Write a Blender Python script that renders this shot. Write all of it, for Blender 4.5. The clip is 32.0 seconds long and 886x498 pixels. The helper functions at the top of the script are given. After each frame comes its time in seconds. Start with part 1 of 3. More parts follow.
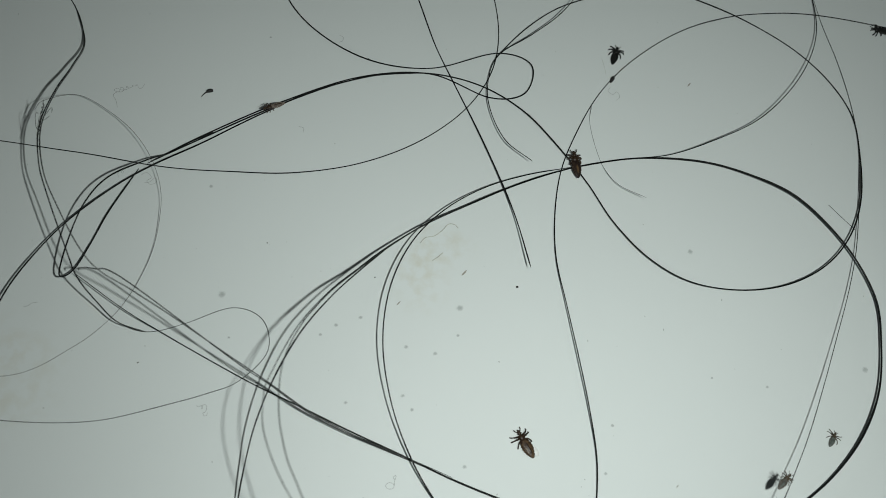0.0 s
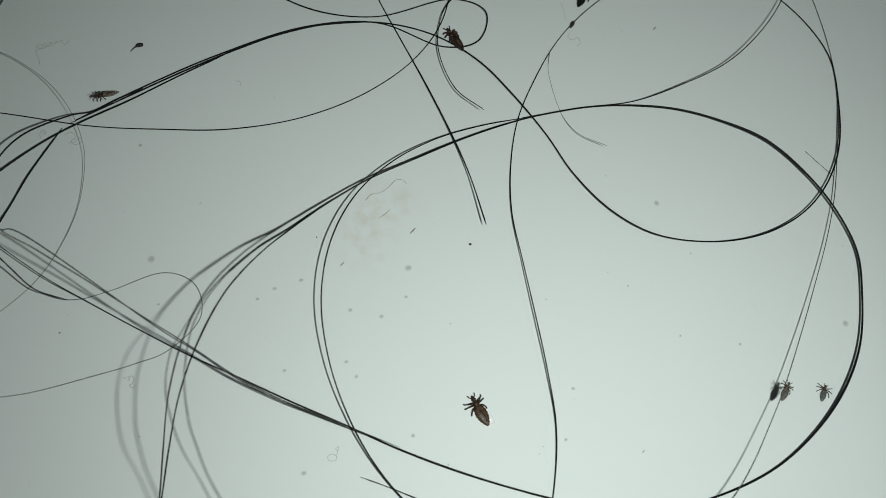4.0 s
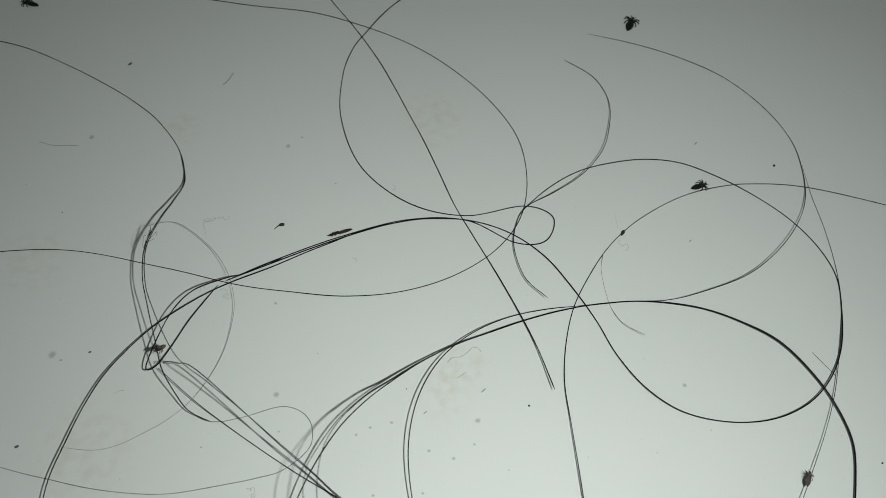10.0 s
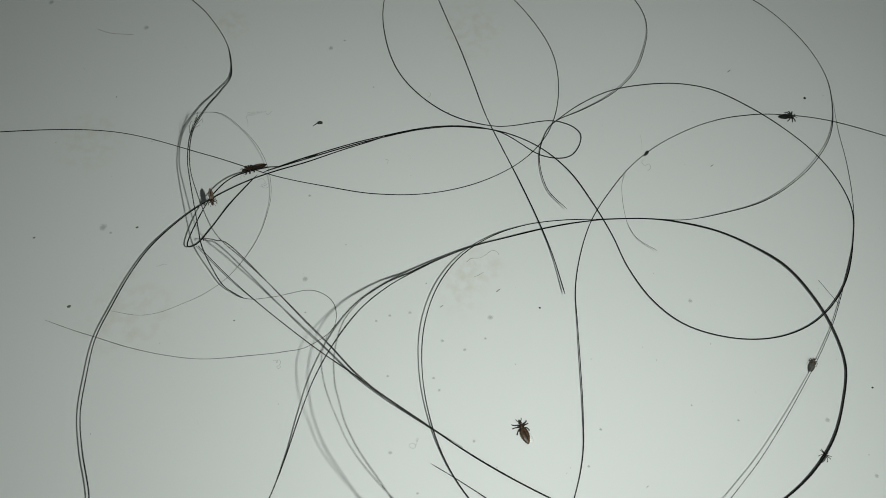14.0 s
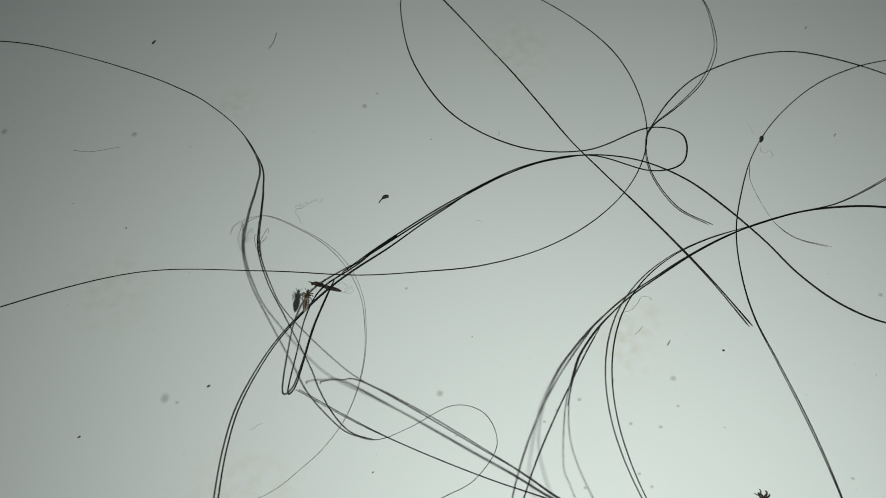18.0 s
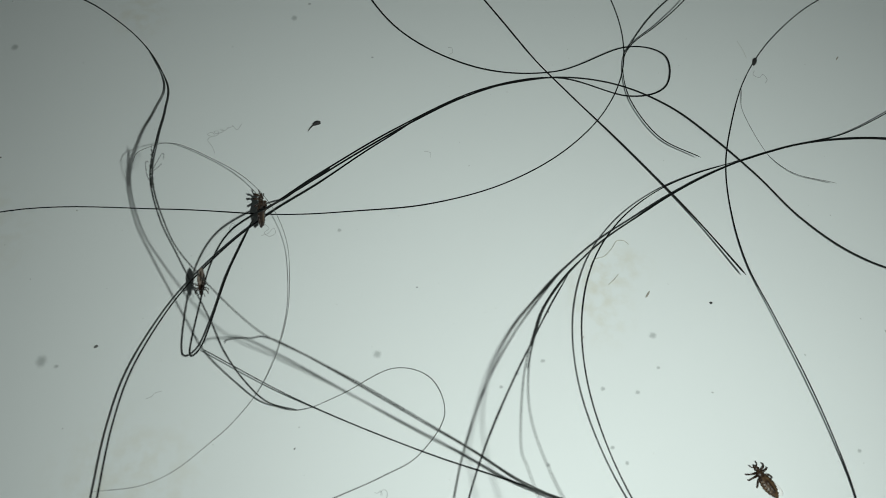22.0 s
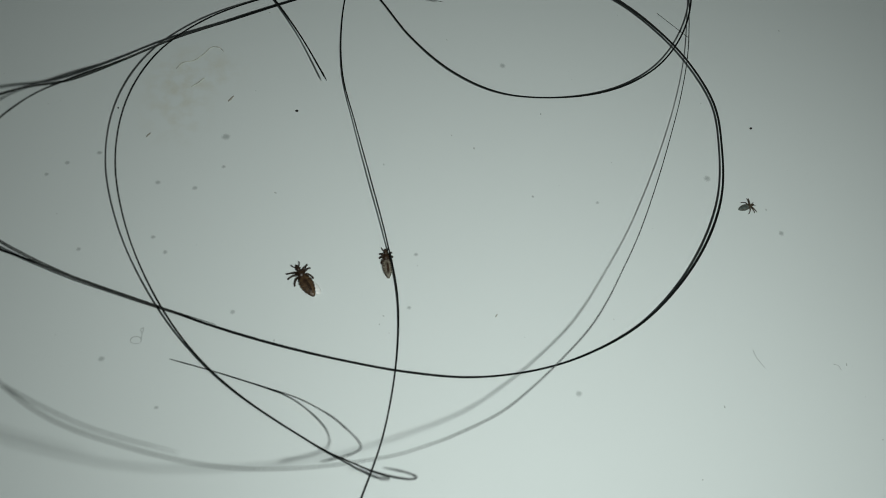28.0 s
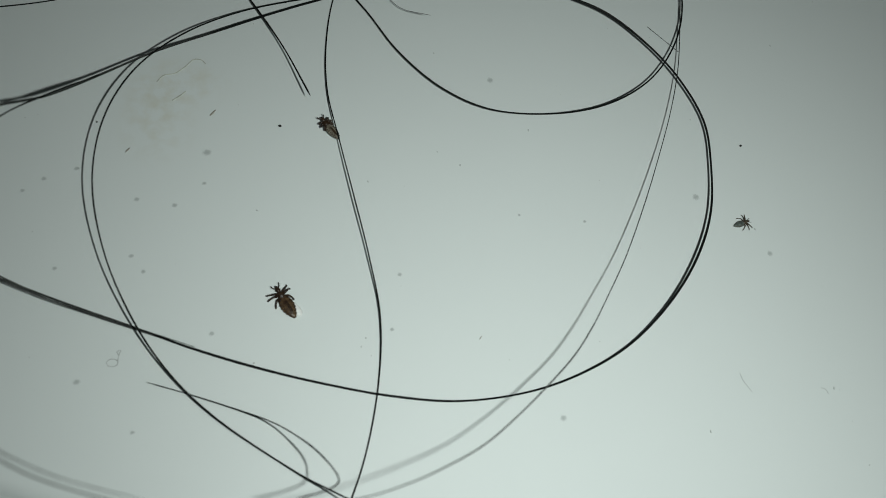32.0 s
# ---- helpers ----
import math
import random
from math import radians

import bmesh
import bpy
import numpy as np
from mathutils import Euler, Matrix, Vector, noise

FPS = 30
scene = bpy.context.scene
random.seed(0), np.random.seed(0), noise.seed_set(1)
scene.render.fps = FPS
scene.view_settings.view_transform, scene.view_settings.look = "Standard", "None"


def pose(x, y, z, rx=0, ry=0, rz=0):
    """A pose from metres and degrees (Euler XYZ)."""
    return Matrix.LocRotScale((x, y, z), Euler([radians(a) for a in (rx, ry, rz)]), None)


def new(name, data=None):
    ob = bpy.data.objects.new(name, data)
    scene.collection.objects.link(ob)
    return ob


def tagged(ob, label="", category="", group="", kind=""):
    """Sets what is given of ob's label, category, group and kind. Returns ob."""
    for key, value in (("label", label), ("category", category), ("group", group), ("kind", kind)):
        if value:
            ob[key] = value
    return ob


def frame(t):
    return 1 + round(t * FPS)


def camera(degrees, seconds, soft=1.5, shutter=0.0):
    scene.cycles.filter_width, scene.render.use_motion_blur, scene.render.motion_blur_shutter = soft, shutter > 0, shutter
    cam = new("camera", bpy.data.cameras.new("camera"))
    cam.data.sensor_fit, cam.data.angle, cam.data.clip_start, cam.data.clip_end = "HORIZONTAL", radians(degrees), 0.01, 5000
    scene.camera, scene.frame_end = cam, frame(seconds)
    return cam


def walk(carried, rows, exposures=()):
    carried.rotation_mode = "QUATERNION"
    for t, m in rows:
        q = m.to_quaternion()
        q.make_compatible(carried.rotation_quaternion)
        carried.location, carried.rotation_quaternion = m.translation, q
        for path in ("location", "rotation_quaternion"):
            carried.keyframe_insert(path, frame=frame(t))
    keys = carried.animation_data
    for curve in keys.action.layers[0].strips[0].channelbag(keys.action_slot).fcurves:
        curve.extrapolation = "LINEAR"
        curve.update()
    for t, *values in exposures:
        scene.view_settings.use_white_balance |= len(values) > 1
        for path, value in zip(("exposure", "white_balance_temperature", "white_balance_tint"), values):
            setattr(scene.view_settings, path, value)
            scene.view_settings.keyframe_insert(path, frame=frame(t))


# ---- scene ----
# seconds, stops, white balance: the phone corrects its picture as it moves
EXPOSURES = [(0, 0.04, 6480, 10), (1, -0.09, 6480, 9), (3, -0.05, 6480, 9), (6, -0.07, 6460, 8.5), (8, 0.33, 6580, 10.5), (9, 0.42, 6640, 11.5), (10, 0.62, 6700, 12.5), (11, 0.62, 6710, 13), (12, 0.73, 6720, 13), (13, 0.7, 6720, 13), (16, 0.41, 6640, 12), (17, 0.38, 6620, 11.5), (18, 0.2, 6600, 11), (20, -0.12, 6480, 9), (21, -0.12, 6460, 9), (23, -0.38, 6420, 8.5), (24, -0.45, 6420, 8.5), (26.5, -0.49, 6420, 8.5), (27, -0.61, 6420, 8.5), (28, -0.63, 6420, 8.5), (29, -0.53, 6420, 8), (31, -0.53, 6420, 8), (32, -0.53, 6420, 8)]
cam = camera(55.4, 32.0, soft=0.75)
MM = 0.001  # the plan is in millimetres
# seconds, place in mm, turns in degrees: a phone held low over the sheet
PATH = [
    (0, -12.33, -23.30, 60.72, 23.04, -6.64, 1.15),
    (0.5, -11.09, -22.39, 58.50, 21.10, -7.28, 1.19),
    (1, -10.08, -23.02, 58.34, 23.45, -6.29, 0.68),
    (1.5, -8.33, -23.89, 58.78, 24.27, -5.71, 0.12),
    (2, -7.28, -24.91, 59.82, 25.47, -5.27, -0.27),
    (2.5, -7.31, -25.12, 59.63, 25.87, -5.31, -0.22),
    (3, -7.97, -24.44, 57.99, 25.30, -5.67, -0.25),
    (3.5, -8.10, -23.86, 56.37, 23.12, -5.85, 0.03),
    (5.5, -5.26, -24.17, 56.16, 22.14, -5.38, -1.48),
    (6, -5.39, -24.53, 57.66, 23.29, -5.26, -1.70),
    (6.5, -6.27, -23.80, 58.56, 23.91, -5.30, -1.61),
    (7, -7.59, -24.07, 60.85, 26.11, -5.21, -1.49),
    (7.5, -8.82, -23.80, 63.17, 27.71, -5.53, -1.46),
    (8, -9.91, -23.74, 65.76, 29.69, -5.33, -0.68),
    (8.5, -10.32, -24.23, 65.65, 30.10, -4.82, 0.10),
    (9, -10.47, -26.94, 67.01, 30.77, -5.63, 3.01),
    (9.5, -10.64, -28.12, 67.82, 31.39, -5.42, 4.53),
    (10, -11.19, -29.59, 70.69, 32.09, -5.20, 5.73),
    (10.5, -11.36, -30.30, 71.89, 31.62, -4.63, 7.39),
    (11, -10.93, -30.59, 72.15, 31.27, -4.29, 7.75),
    (11.5, -10.23, -32.07, 73.95, 30.82, -3.67, 8.75),
    (12, -9.25, -32.89, 74.62, 30.08, -3.42, 9.74),
    (12.5, -8.40, -33.67, 74.78, 28.52, -3.61, 10.55),
    (13, -7.76, -34.28, 74.62, 27.81, -3.81, 10.92),
    (13.5, -8.23, -34.16, 74.28, 27.19, -4.15, 10.93),
    (15.5, -14.30, -28.26, 68.92, 26.08, -6.30, 7.48),
    (16, -16.79, -26.36, 67.00, 27.45, -6.14, 5.18),
    (16.5, -19.98, -25.10, 66.11, 28.64, -5.47, 2.74),
    (17, -23.20, -24.67, 65.54, 30.50, -4.61, 0.12),
    (17.5, -25.92, -24.00, 62.68, 31.29, -3.62, -2.73),
    (18, -27.36, -23.66, 59.61, 29.97, -3.24, -5.07),
    (18.5, -27.80, -23.67, 57.14, 29.72, -3.81, -6.33),
    (19, -27.93, -23.29, 55.15, 28.81, -4.30, -6.66),
    (19.5, -27.86, -23.19, 54.22, 28.11, -4.47, -6.61),
    (20, -27.59, -23.02, 53.65, 27.79, -4.49, -6.56),
    (20.5, -27.38, -23.15, 53.75, 27.78, -4.71, -6.49),
    (21, -26.83, -22.50, 52.90, 27.02, -4.62, -6.20),
    (21.5, -25.37, -21.01, 50.71, 26.59, -5.01, -6.08),
    (22, -24.59, -20.23, 49.84, 27.41, -5.15, -6.03),
    (22.5, -24.70, -19.87, 49.03, 26.79, -5.07, -5.68),
    (23, -24.54, -20.07, 49.23, 26.80, -5.03, -5.53),
    (23.5, -24.46, -20.20, 49.21, 26.66, -5.07, -5.38),
    (24, -24.62, -20.35, 47.81, 25.96, -5.51, -5.28),
    (24.5, -24.41, -20.54, 46.73, 25.67, -5.58, -5.23),
    (26.5, -15.25, -25.12, 46.25, 25.82, -6.79, -5.87),
    (27, -10.71, -27.61, 46.24, 24.42, -8.37, -5.60),
    (27.5, -4.79, -29.79, 45.86, 24.39, -8.78, -5.39),
    (28, -0.98, -31.88, 47.01, 25.37, -9.25, -5.61),
    (28.5, 0.39, -32.47, 47.51, 26.34, -10.13, -6.36),
    (29, 0.52, -32.34, 47.82, 26.26, -10.12, -6.16),
    (29.5, 0.32, -32.20, 47.80, 26.16, -9.86, -6.08),
    (30, 0.10, -31.67, 47.38, 25.41, -9.53, -5.65),
    (30.5, -0.24, -31.02, 46.91, 24.55, -9.60, -5.54),
    (31, -0.50, -30.94, 47.58, 24.54, -9.45, -5.33),
    (31.5, -0.66, -30.82, 48.34, 25.07, -9.25, -5.34),
    (32, -0.35, -30.05, 47.06, 24.83, -9.95, -5.43),
]
walk(cam, [(t, pose(MM * x, MM * y, MM * z, rx, ry, rz)) for t, x, y, z, rx, ry, rz in PATH], exposures=EXPOSURES)

# the phone's lens is focused on the sheet
focus = new("focus_mark")
focus.location = (0, 0.010, 0.001)
cam.data.dof.use_dof = True
cam.data.dof.focus_object = focus
cam.data.dof.aperture_fstop = 75.0

# ---- light: the phone's own torch beside its lens, in a dim room ----
world = bpy.data.worlds.new("room_air")
world.use_nodes = True
world.node_tree.nodes["Background"].inputs[0].default_value = (0.8, 0.9, 0.88, 1)
world.node_tree.nodes["Background"].inputs[1].default_value = 0.035
scene.world = world
TORCH = (8.5, 0.0, 0.0)  # mm from the lens
TORCH_AIM = (0.0, -18.0)  # degrees by which the lamp leans
TORCH_POWER = 7930.0


# ---- materials ----
def material(name, color, rough=0.5, vary=0.15, scale=800.0, bump=0.0, bump_scale=3000.0, spec=0.3, second=None):
    m = bpy.data.materials.new(name)
    m.use_nodes = True
    nt = m.node_tree
    b = nt.nodes["Principled BSDF"]
    co = nt.nodes.new("ShaderNodeTexCoord")
    n = nt.nodes.new("ShaderNodeTexNoise")
    n.inputs["Scale"].default_value, n.inputs["Detail"].default_value = scale, 4
    nt.links.new(co.outputs["Object"], n.inputs["Vector"])
    ramp = nt.nodes.new("ShaderNodeValToRGB")
    other = second or [c * (1 - vary) for c in color]
    ramp.color_ramp.elements[0].color, ramp.color_ramp.elements[0].position = (*other, 1), 0.36
    ramp.color_ramp.elements[1].color, ramp.color_ramp.elements[1].position = (*color, 1), 0.64
    nt.links.new(n.outputs["Fac"], ramp.inputs["Fac"])
    nt.links.new(ramp.outputs["Color"], b.inputs["Base Color"])
    b.inputs["Roughness"].default_value = rough
    b.inputs["Specular IOR Level"].default_value = spec
    if bump:
        n2 = nt.nodes.new("ShaderNodeTexNoise")
        n2.inputs["Scale"].default_value, n2.inputs["Detail"].default_value = bump_scale, 5
        nt.links.new(co.outputs["Object"], n2.inputs["Vector"])
        bp = nt.nodes.new("ShaderNodeBump")
        bp.inputs["Strength"].default_value, bp.inputs["Distance"].default_value = bump, 0.00005
        nt.links.new(n2.outputs["Fac"], bp.inputs["Height"])
        nt.links.new(bp.outputs["Normal"], b.inputs["Normal"])
    return m


SHEET = material("white_sheet", (0.72, 0.76, 0.74), 0.55, 0.03, 22, 0.05, 4000)


def stain(m, x, y, rx, ry, color, strength):
    """A faint stain with a ragged rim round a place on the sheet, mixed over the sheet's colour."""
    nt = m.node_tree
    b = nt.nodes["Principled BSDF"]
    under = b.inputs["Base Color"].links[0].from_socket
    co = nt.nodes.new("ShaderNodeTexCoord")
    mp = nt.nodes.new("ShaderNodeMapping")
    mp.inputs["Location"].default_value = (-x / rx, -y / ry, 0)
    mp.inputs["Scale"].default_value = (1000 / rx, 1000 / ry, 0)
    n = nt.nodes.new("ShaderNodeTexNoise")
    n.inputs["Scale"].default_value, n.inputs["Detail"].default_value = 900, 6
    mix = nt.nodes.new("ShaderNodeMix")
    mix.data_type = "RGBA"
    d = nt.nodes.new("ShaderNodeVectorMath")
    d.operation = "LENGTH"
    fall = nt.nodes.new("ShaderNodeMapRange")
    fall.inputs["From Min"].default_value, fall.inputs["From Max"].default_value = 1.0, 0.2
    fall.interpolation_type = "SMOOTHSTEP"
    cut = nt.nodes.new("ShaderNodeMapRange")
    cut.inputs["From Min"].default_value, cut.inputs["From Max"].default_value = 0.42, 0.66
    mul = nt.nodes.new("ShaderNodeMath")
    mul.operation = "MULTIPLY"
    mul2 = nt.nodes.new("ShaderNodeMath")
    mul2.operation, mul2.inputs[1].default_value = "MULTIPLY", strength
    for a, c in ((co.outputs["Object"], mp.inputs["Vector"]), (co.outputs["Object"], n.inputs["Vector"]), (mp.outputs["Vector"], d.inputs[0]), (d.outputs["Value"], fall.inputs["Value"]), (n.outputs["Fac"], cut.inputs["Value"]), (fall.outputs["Result"], mul.inputs[0]), (cut.outputs["Result"], mul.inputs[1]), (mul.outputs["Value"], mul2.inputs[0]), (mul2.outputs["Value"], mix.inputs["Factor"]), (under, mix.inputs[6])):
        nt.links.new(a, c)
    mix.inputs[7].default_value = (*color, 1)
    nt.links.new(mix.outputs[2], b.inputs["Base Color"])


for sx, sy, rx, ry, power in ((-6.3, 3.2, 4.2, 2.6, 0.35), (-7.5, 0.5, 3.0, 4.0, 0.35), (-37.0, -9.0, 6.0, 6.0, 0.3), (-12.0, 32.0, 5.0, 6.0, 0.3), (-47.0, 8.0, 5.0, 5.0, 0.25), (-38.0, 26.0, 3.0, 3.0, 0.3)):
    stain(SHEET, sx, sy, rx, ry, (0.56, 0.53, 0.40), power)
HAIR = material("dark_hair", (0.005, 0.0065, 0.006), 0.55, 0.4, 1500, 0.15, 20000, 0.15)
HAIR_MID = material("grey_hair", (0.05, 0.054, 0.05), 0.6, 0.4, 1500)
HAIR_THIN = material("thin_hair", (0.20, 0.205, 0.195), 0.6, 0.4, 1500)
SHELL = material("louse_shell", (0.045, 0.026, 0.014), 0.35, 0.6, 5000, 0.5, 9000, second=(0.014, 0.008, 0.005))
BELLY = material("louse_belly", (0.12, 0.075, 0.038), 0.35, 0.6, 3400, 0.5, 9000, second=(0.028, 0.014, 0.008))
STRAW = material("straw_shell", (0.25, 0.23, 0.18), 0.4, 0.5, 4200, 0.4, 9000, second=(0.075, 0.06, 0.042))
CLEAR = material("clear_shell", (0.12, 0.115, 0.10), 0.35, 0.4, 4200, 0.3, 9000, second=(0.05, 0.047, 0.04))
UMBER = material("umber_shell", (0.09, 0.07, 0.045), 0.4, 0.5, 5000, 0.4, 9000, second=(0.03, 0.022, 0.015))
GREY = material("grey_shell", (0.15, 0.17, 0.15), 0.4, 0.5, 4200, 0.4, 9000, second=(0.05, 0.06, 0.055))
RUST = material("rusty_shell", (0.036, 0.023, 0.016), 0.35, 0.6, 4200, 0.5, 9000, second=(0.014, 0.009, 0.007))
PALE = material("pale_shell", (0.24, 0.20, 0.16), 0.4, 0.5, 4200, 0.4, 9000, second=(0.09, 0.07, 0.06))
DARK = material("black_shell", (0.016, 0.018, 0.016), 0.35, 0.5, 5000, 0.4, 9000)
GLASSY = material("clear_skin", (0.88, 0.88, 0.85), 0.25, 0.1, 4000)
FLUFF = material("grey_lint", (0.38, 0.39, 0.38), 0.9, 0.4, 3000)
TANGLE = material("dark_lint", (0.05, 0.055, 0.05), 0.9, 0.4, 3000)
DROP = material("dried_drop", (0.42, 0.45, 0.43), 0.6, 0.25, 3000)


def feather(m, strength):
    """Fades a flat mark towards its rim, with a ragged noise, so that the sheet shows through."""
    nt = m.node_tree
    co = nt.nodes.new("ShaderNodeTexCoord")
    sub = nt.nodes.new("ShaderNodeVectorMath")
    sub.operation, sub.inputs[1].default_value = "SUBTRACT", (0.5, 0.5, 0.5)
    flat = nt.nodes.new("ShaderNodeVectorMath")
    flat.operation, flat.inputs[1].default_value = "MULTIPLY", (1, 1, 0)
    far = nt.nodes.new("ShaderNodeVectorMath")
    far.operation = "LENGTH"
    n = nt.nodes.new("ShaderNodeTexNoise")
    n.inputs["Scale"].default_value = 5000
    add = nt.nodes.new("ShaderNodeMath")
    add.operation, add.inputs[2].default_value = "MULTIPLY_ADD", 0.0
    add.inputs[1].default_value = 0.3
    fall = nt.nodes.new("ShaderNodeMapRange")
    fall.interpolation_type = "SMOOTHSTEP"
    fall.inputs["From Min"].default_value, fall.inputs["From Max"].default_value = 0.62, 0.24
    fall.inputs["To Max"].default_value = strength
    for a, c in ((co.outputs["Generated"], sub.inputs[0]), (sub.outputs[0], flat.inputs[0]), (flat.outputs[0], far.inputs[0]), (co.outputs["Object"], n.inputs["Vector"]), (n.outputs["Fac"], add.inputs[0]), (far.outputs["Value"], add.inputs[2]), (add.outputs[0], fall.inputs["Value"]), (fall.outputs[0], nt.nodes["Principled BSDF"].inputs["Alpha"])):
        nt.links.new(a, c)


feather(DROP, 0.32)
SPLINTER = material("splinter_wood", (0.42, 0.40, 0.34), 0.7, 0.4, 3000)
SMEAR = material("pale_smear", (0.56, 0.57, 0.50), 0.8, 0.3, 3000)
DUST = material("grey_dust", (0.58, 0.61, 0.59), 0.9, 0.5, 300, second=(0.46, 0.48, 0.46))
CRUMB = material("grey_crumb", (0.15, 0.155, 0.145), 0.8, 0.4, 4000)
SPECK = material("dark_speck", (0.03, 0.03, 0.028), 0.7, 0.4, 6000)


# ---- meshes ----
def link(name, bm, mat, smooth=True):
    me = bpy.data.meshes.new(name)
    bm.to_mesh(me)
    bm.free()
    me.materials.append(mat)
    if smooth:
        for p in me.polygons:
            p.use_smooth = True
    return new(name, me)


def part(name, bm, mat, parent, label=""):
    ob = link(name, bm, mat)
    ob.parent = parent
    return tagged(ob, label)


def spline(points, steps=10):
    """A smooth line through the points."""
    p = [Vector(v) for v in points]
    p = [p[0] * 2 - p[1], *p, p[-1] * 2 - p[-2]]
    out = []
    for i in range(1, len(p) - 2):
        a, b, c, d = p[i - 1 : i + 3]
        for k in range(steps):
            s = k / steps
            out.append(0.5 * (2 * b + (c - a) * s + (2 * a - 5 * b + 4 * c - d) * s * s + (3 * b - a - 3 * c + d) * s ** 3))
    return out + [p[-2]]


def tube(bm, line, radius, sides=6):
    """A round strand along a line; radius: a number, or a function of 0..1."""
    n = len(line)
    side = None
    rings = []
    for i, c in enumerate(line):
        t = (line[min(i + 1, n - 1)] - line[max(i - 1, 0)]).normalized()
        side = (side - t * side.dot(t)) if side else t.orthogonal()
        side = side.normalized()
        up = t.cross(side)
        r = radius(i / (n - 1)) if callable(radius) else radius
        rings.append([bm.verts.new(c + (side * math.cos(a) + up * math.sin(a)) * r) for a in (2 * math.pi * k / sides for k in range(sides))])
    for a, b in zip(rings, rings[1:]):
        for k in range(sides):
            bm.faces.new((a[k], a[(k + 1) % sides], b[(k + 1) % sides], b[k]))
    bm.faces.new(rings[0][::-1])
    bm.faces.new(rings[-1])
    return bm


def box(bm, size, centre):
    bmesh.ops.create_cube(bm, size=1, matrix=Matrix.Translation(centre) @ Matrix.Diagonal((*size, 1)))
    return bm


# ---- the place: one white sheet ----
def build_sheet():
    bm = box(bmesh.new(), (0.30, 0.24, 0.001), (0, 0, -0.0005))
    bmesh.ops.bevel(bm, geom=[e for e in bm.edges], offset=0.0003, segments=2)
    sheet = link("ground", bm, SHEET, False)
    tagged(sheet, "smooth white plastic sheet with faint stains and specks", "sheet", kind="structure")


build_sheet()

# ---- hair: strands that lie on the sheet and rise in loops from it ----
random.seed(4)


def hair(points, thick=0.042, label="long dark human hair curving over the white sheet", mat=None, origin=(0, 0, 0), ends=(30, 30)):
    """A strand through points in mm. ends: how soon it is at its full thickness."""
    line = [(v - Vector(origin)) * MM for v in spline(points)]
    for v in line:
        v.z = max(v.z, MM * thick)
    phase = random.random() * 9
    bm = tube(bmesh.new(), line, lambda s: MM * thick * (1 + 0.10 * math.sin(phase + 23 * s) + 0.06 * math.sin(61 * s + 2 * phase)) * (0.35 + 0.65 * min(1, ends[0] * s, ends[1] * (1 - s))))
    ob = tagged(link("hair", bm, mat or HAIR), label, "hair", "loose hairs")
    ob.location = Vector(origin) * MM
    return ob


SWING = (-9.8, 22.2, 0)
swinging = hair([(-29.4, 52.3, 0.06), (-25.8, 47.9, 0.06), (-22.3, 43.8, 0.06), (-19.1, 39.5, 0.06), (-16.8, 35.8, 0.06), (-14.9, 32.5, 0.06), (-12.8, 28.9, 0.06), (-10.7, 24.9, 0.06), (-8.6, 20.8, 0.06), (-6.3, 17.2, 0.06), (-4.0, 13.6, 0.22), (-1.6, 9.5, 0.52), (0.4, 5.5, 1.01), (2.0, 1.0, 2.04)], 0.059, "nearly straight dark hair with a cut end", origin=SWING, ends=(30, 300))
hair([(-29.1, 8.7, 0.06), (-24.9, 11.7, 0.06), (-19.5, 15.1, 0.06), (-13.2, 18.2, 0.06), (-7.2, 19.1, 0.06), (-2.1, 17.2, 0.07), (1.0, 17.8, 0.26), (1.6, 20.7, 0.4), (-1.5, 21.5, 0.53), (-7.4, 19.4, 0.42), (-13.4, 20.2, 0.23), (-18.8, 24.1, 0.08), (-21.9, 30.3, 0.08), (-22.7, 36.5, 0.08), (-22.2, 40.7, 0.15), (-21.1, 43.6, 0.15), (-19.9, 46.4, 0.15), (-18.3, 49.2, 0.15), (-15.3, 53.2, 0.15), (-12.0, 57.5, 0.15)], 0.055, "dark hair with a small round loop")
hair([(-53.8, 44.5, 0.08), (-46.3, 45.3, 0.08), (-39.3, 45.4, 0.08), (-34.7, 45.4, 0.08), (-28.0, 45.6, 0.15), (-22.4, 44.7, 0.15), (-16.5, 42.9, 0.15), (-11.5, 40.3, 0.08), (-6.4, 36.1, 0.08), (-2.7, 31.1, 0.08), (-1.3, 25.6, 0.08), (-1.7, 20.4, 0.08), (-4.0, 16.0, 0.08), (-7.9, 12.4, 0.08), (-12.7, 9.9, 0.08), (-17.9, 8.6, 0.08), (-22.9, 8.3, 0.08), (-28.2, 8.3, 0.08), (-35.5, 9.1, 0.08), (-45.4, 9.5, 0.08), (-56.3, 6.7, 0.08), (-66.4, 2.6, 0.08)], 0.045, "long dark hair in a wide bow")
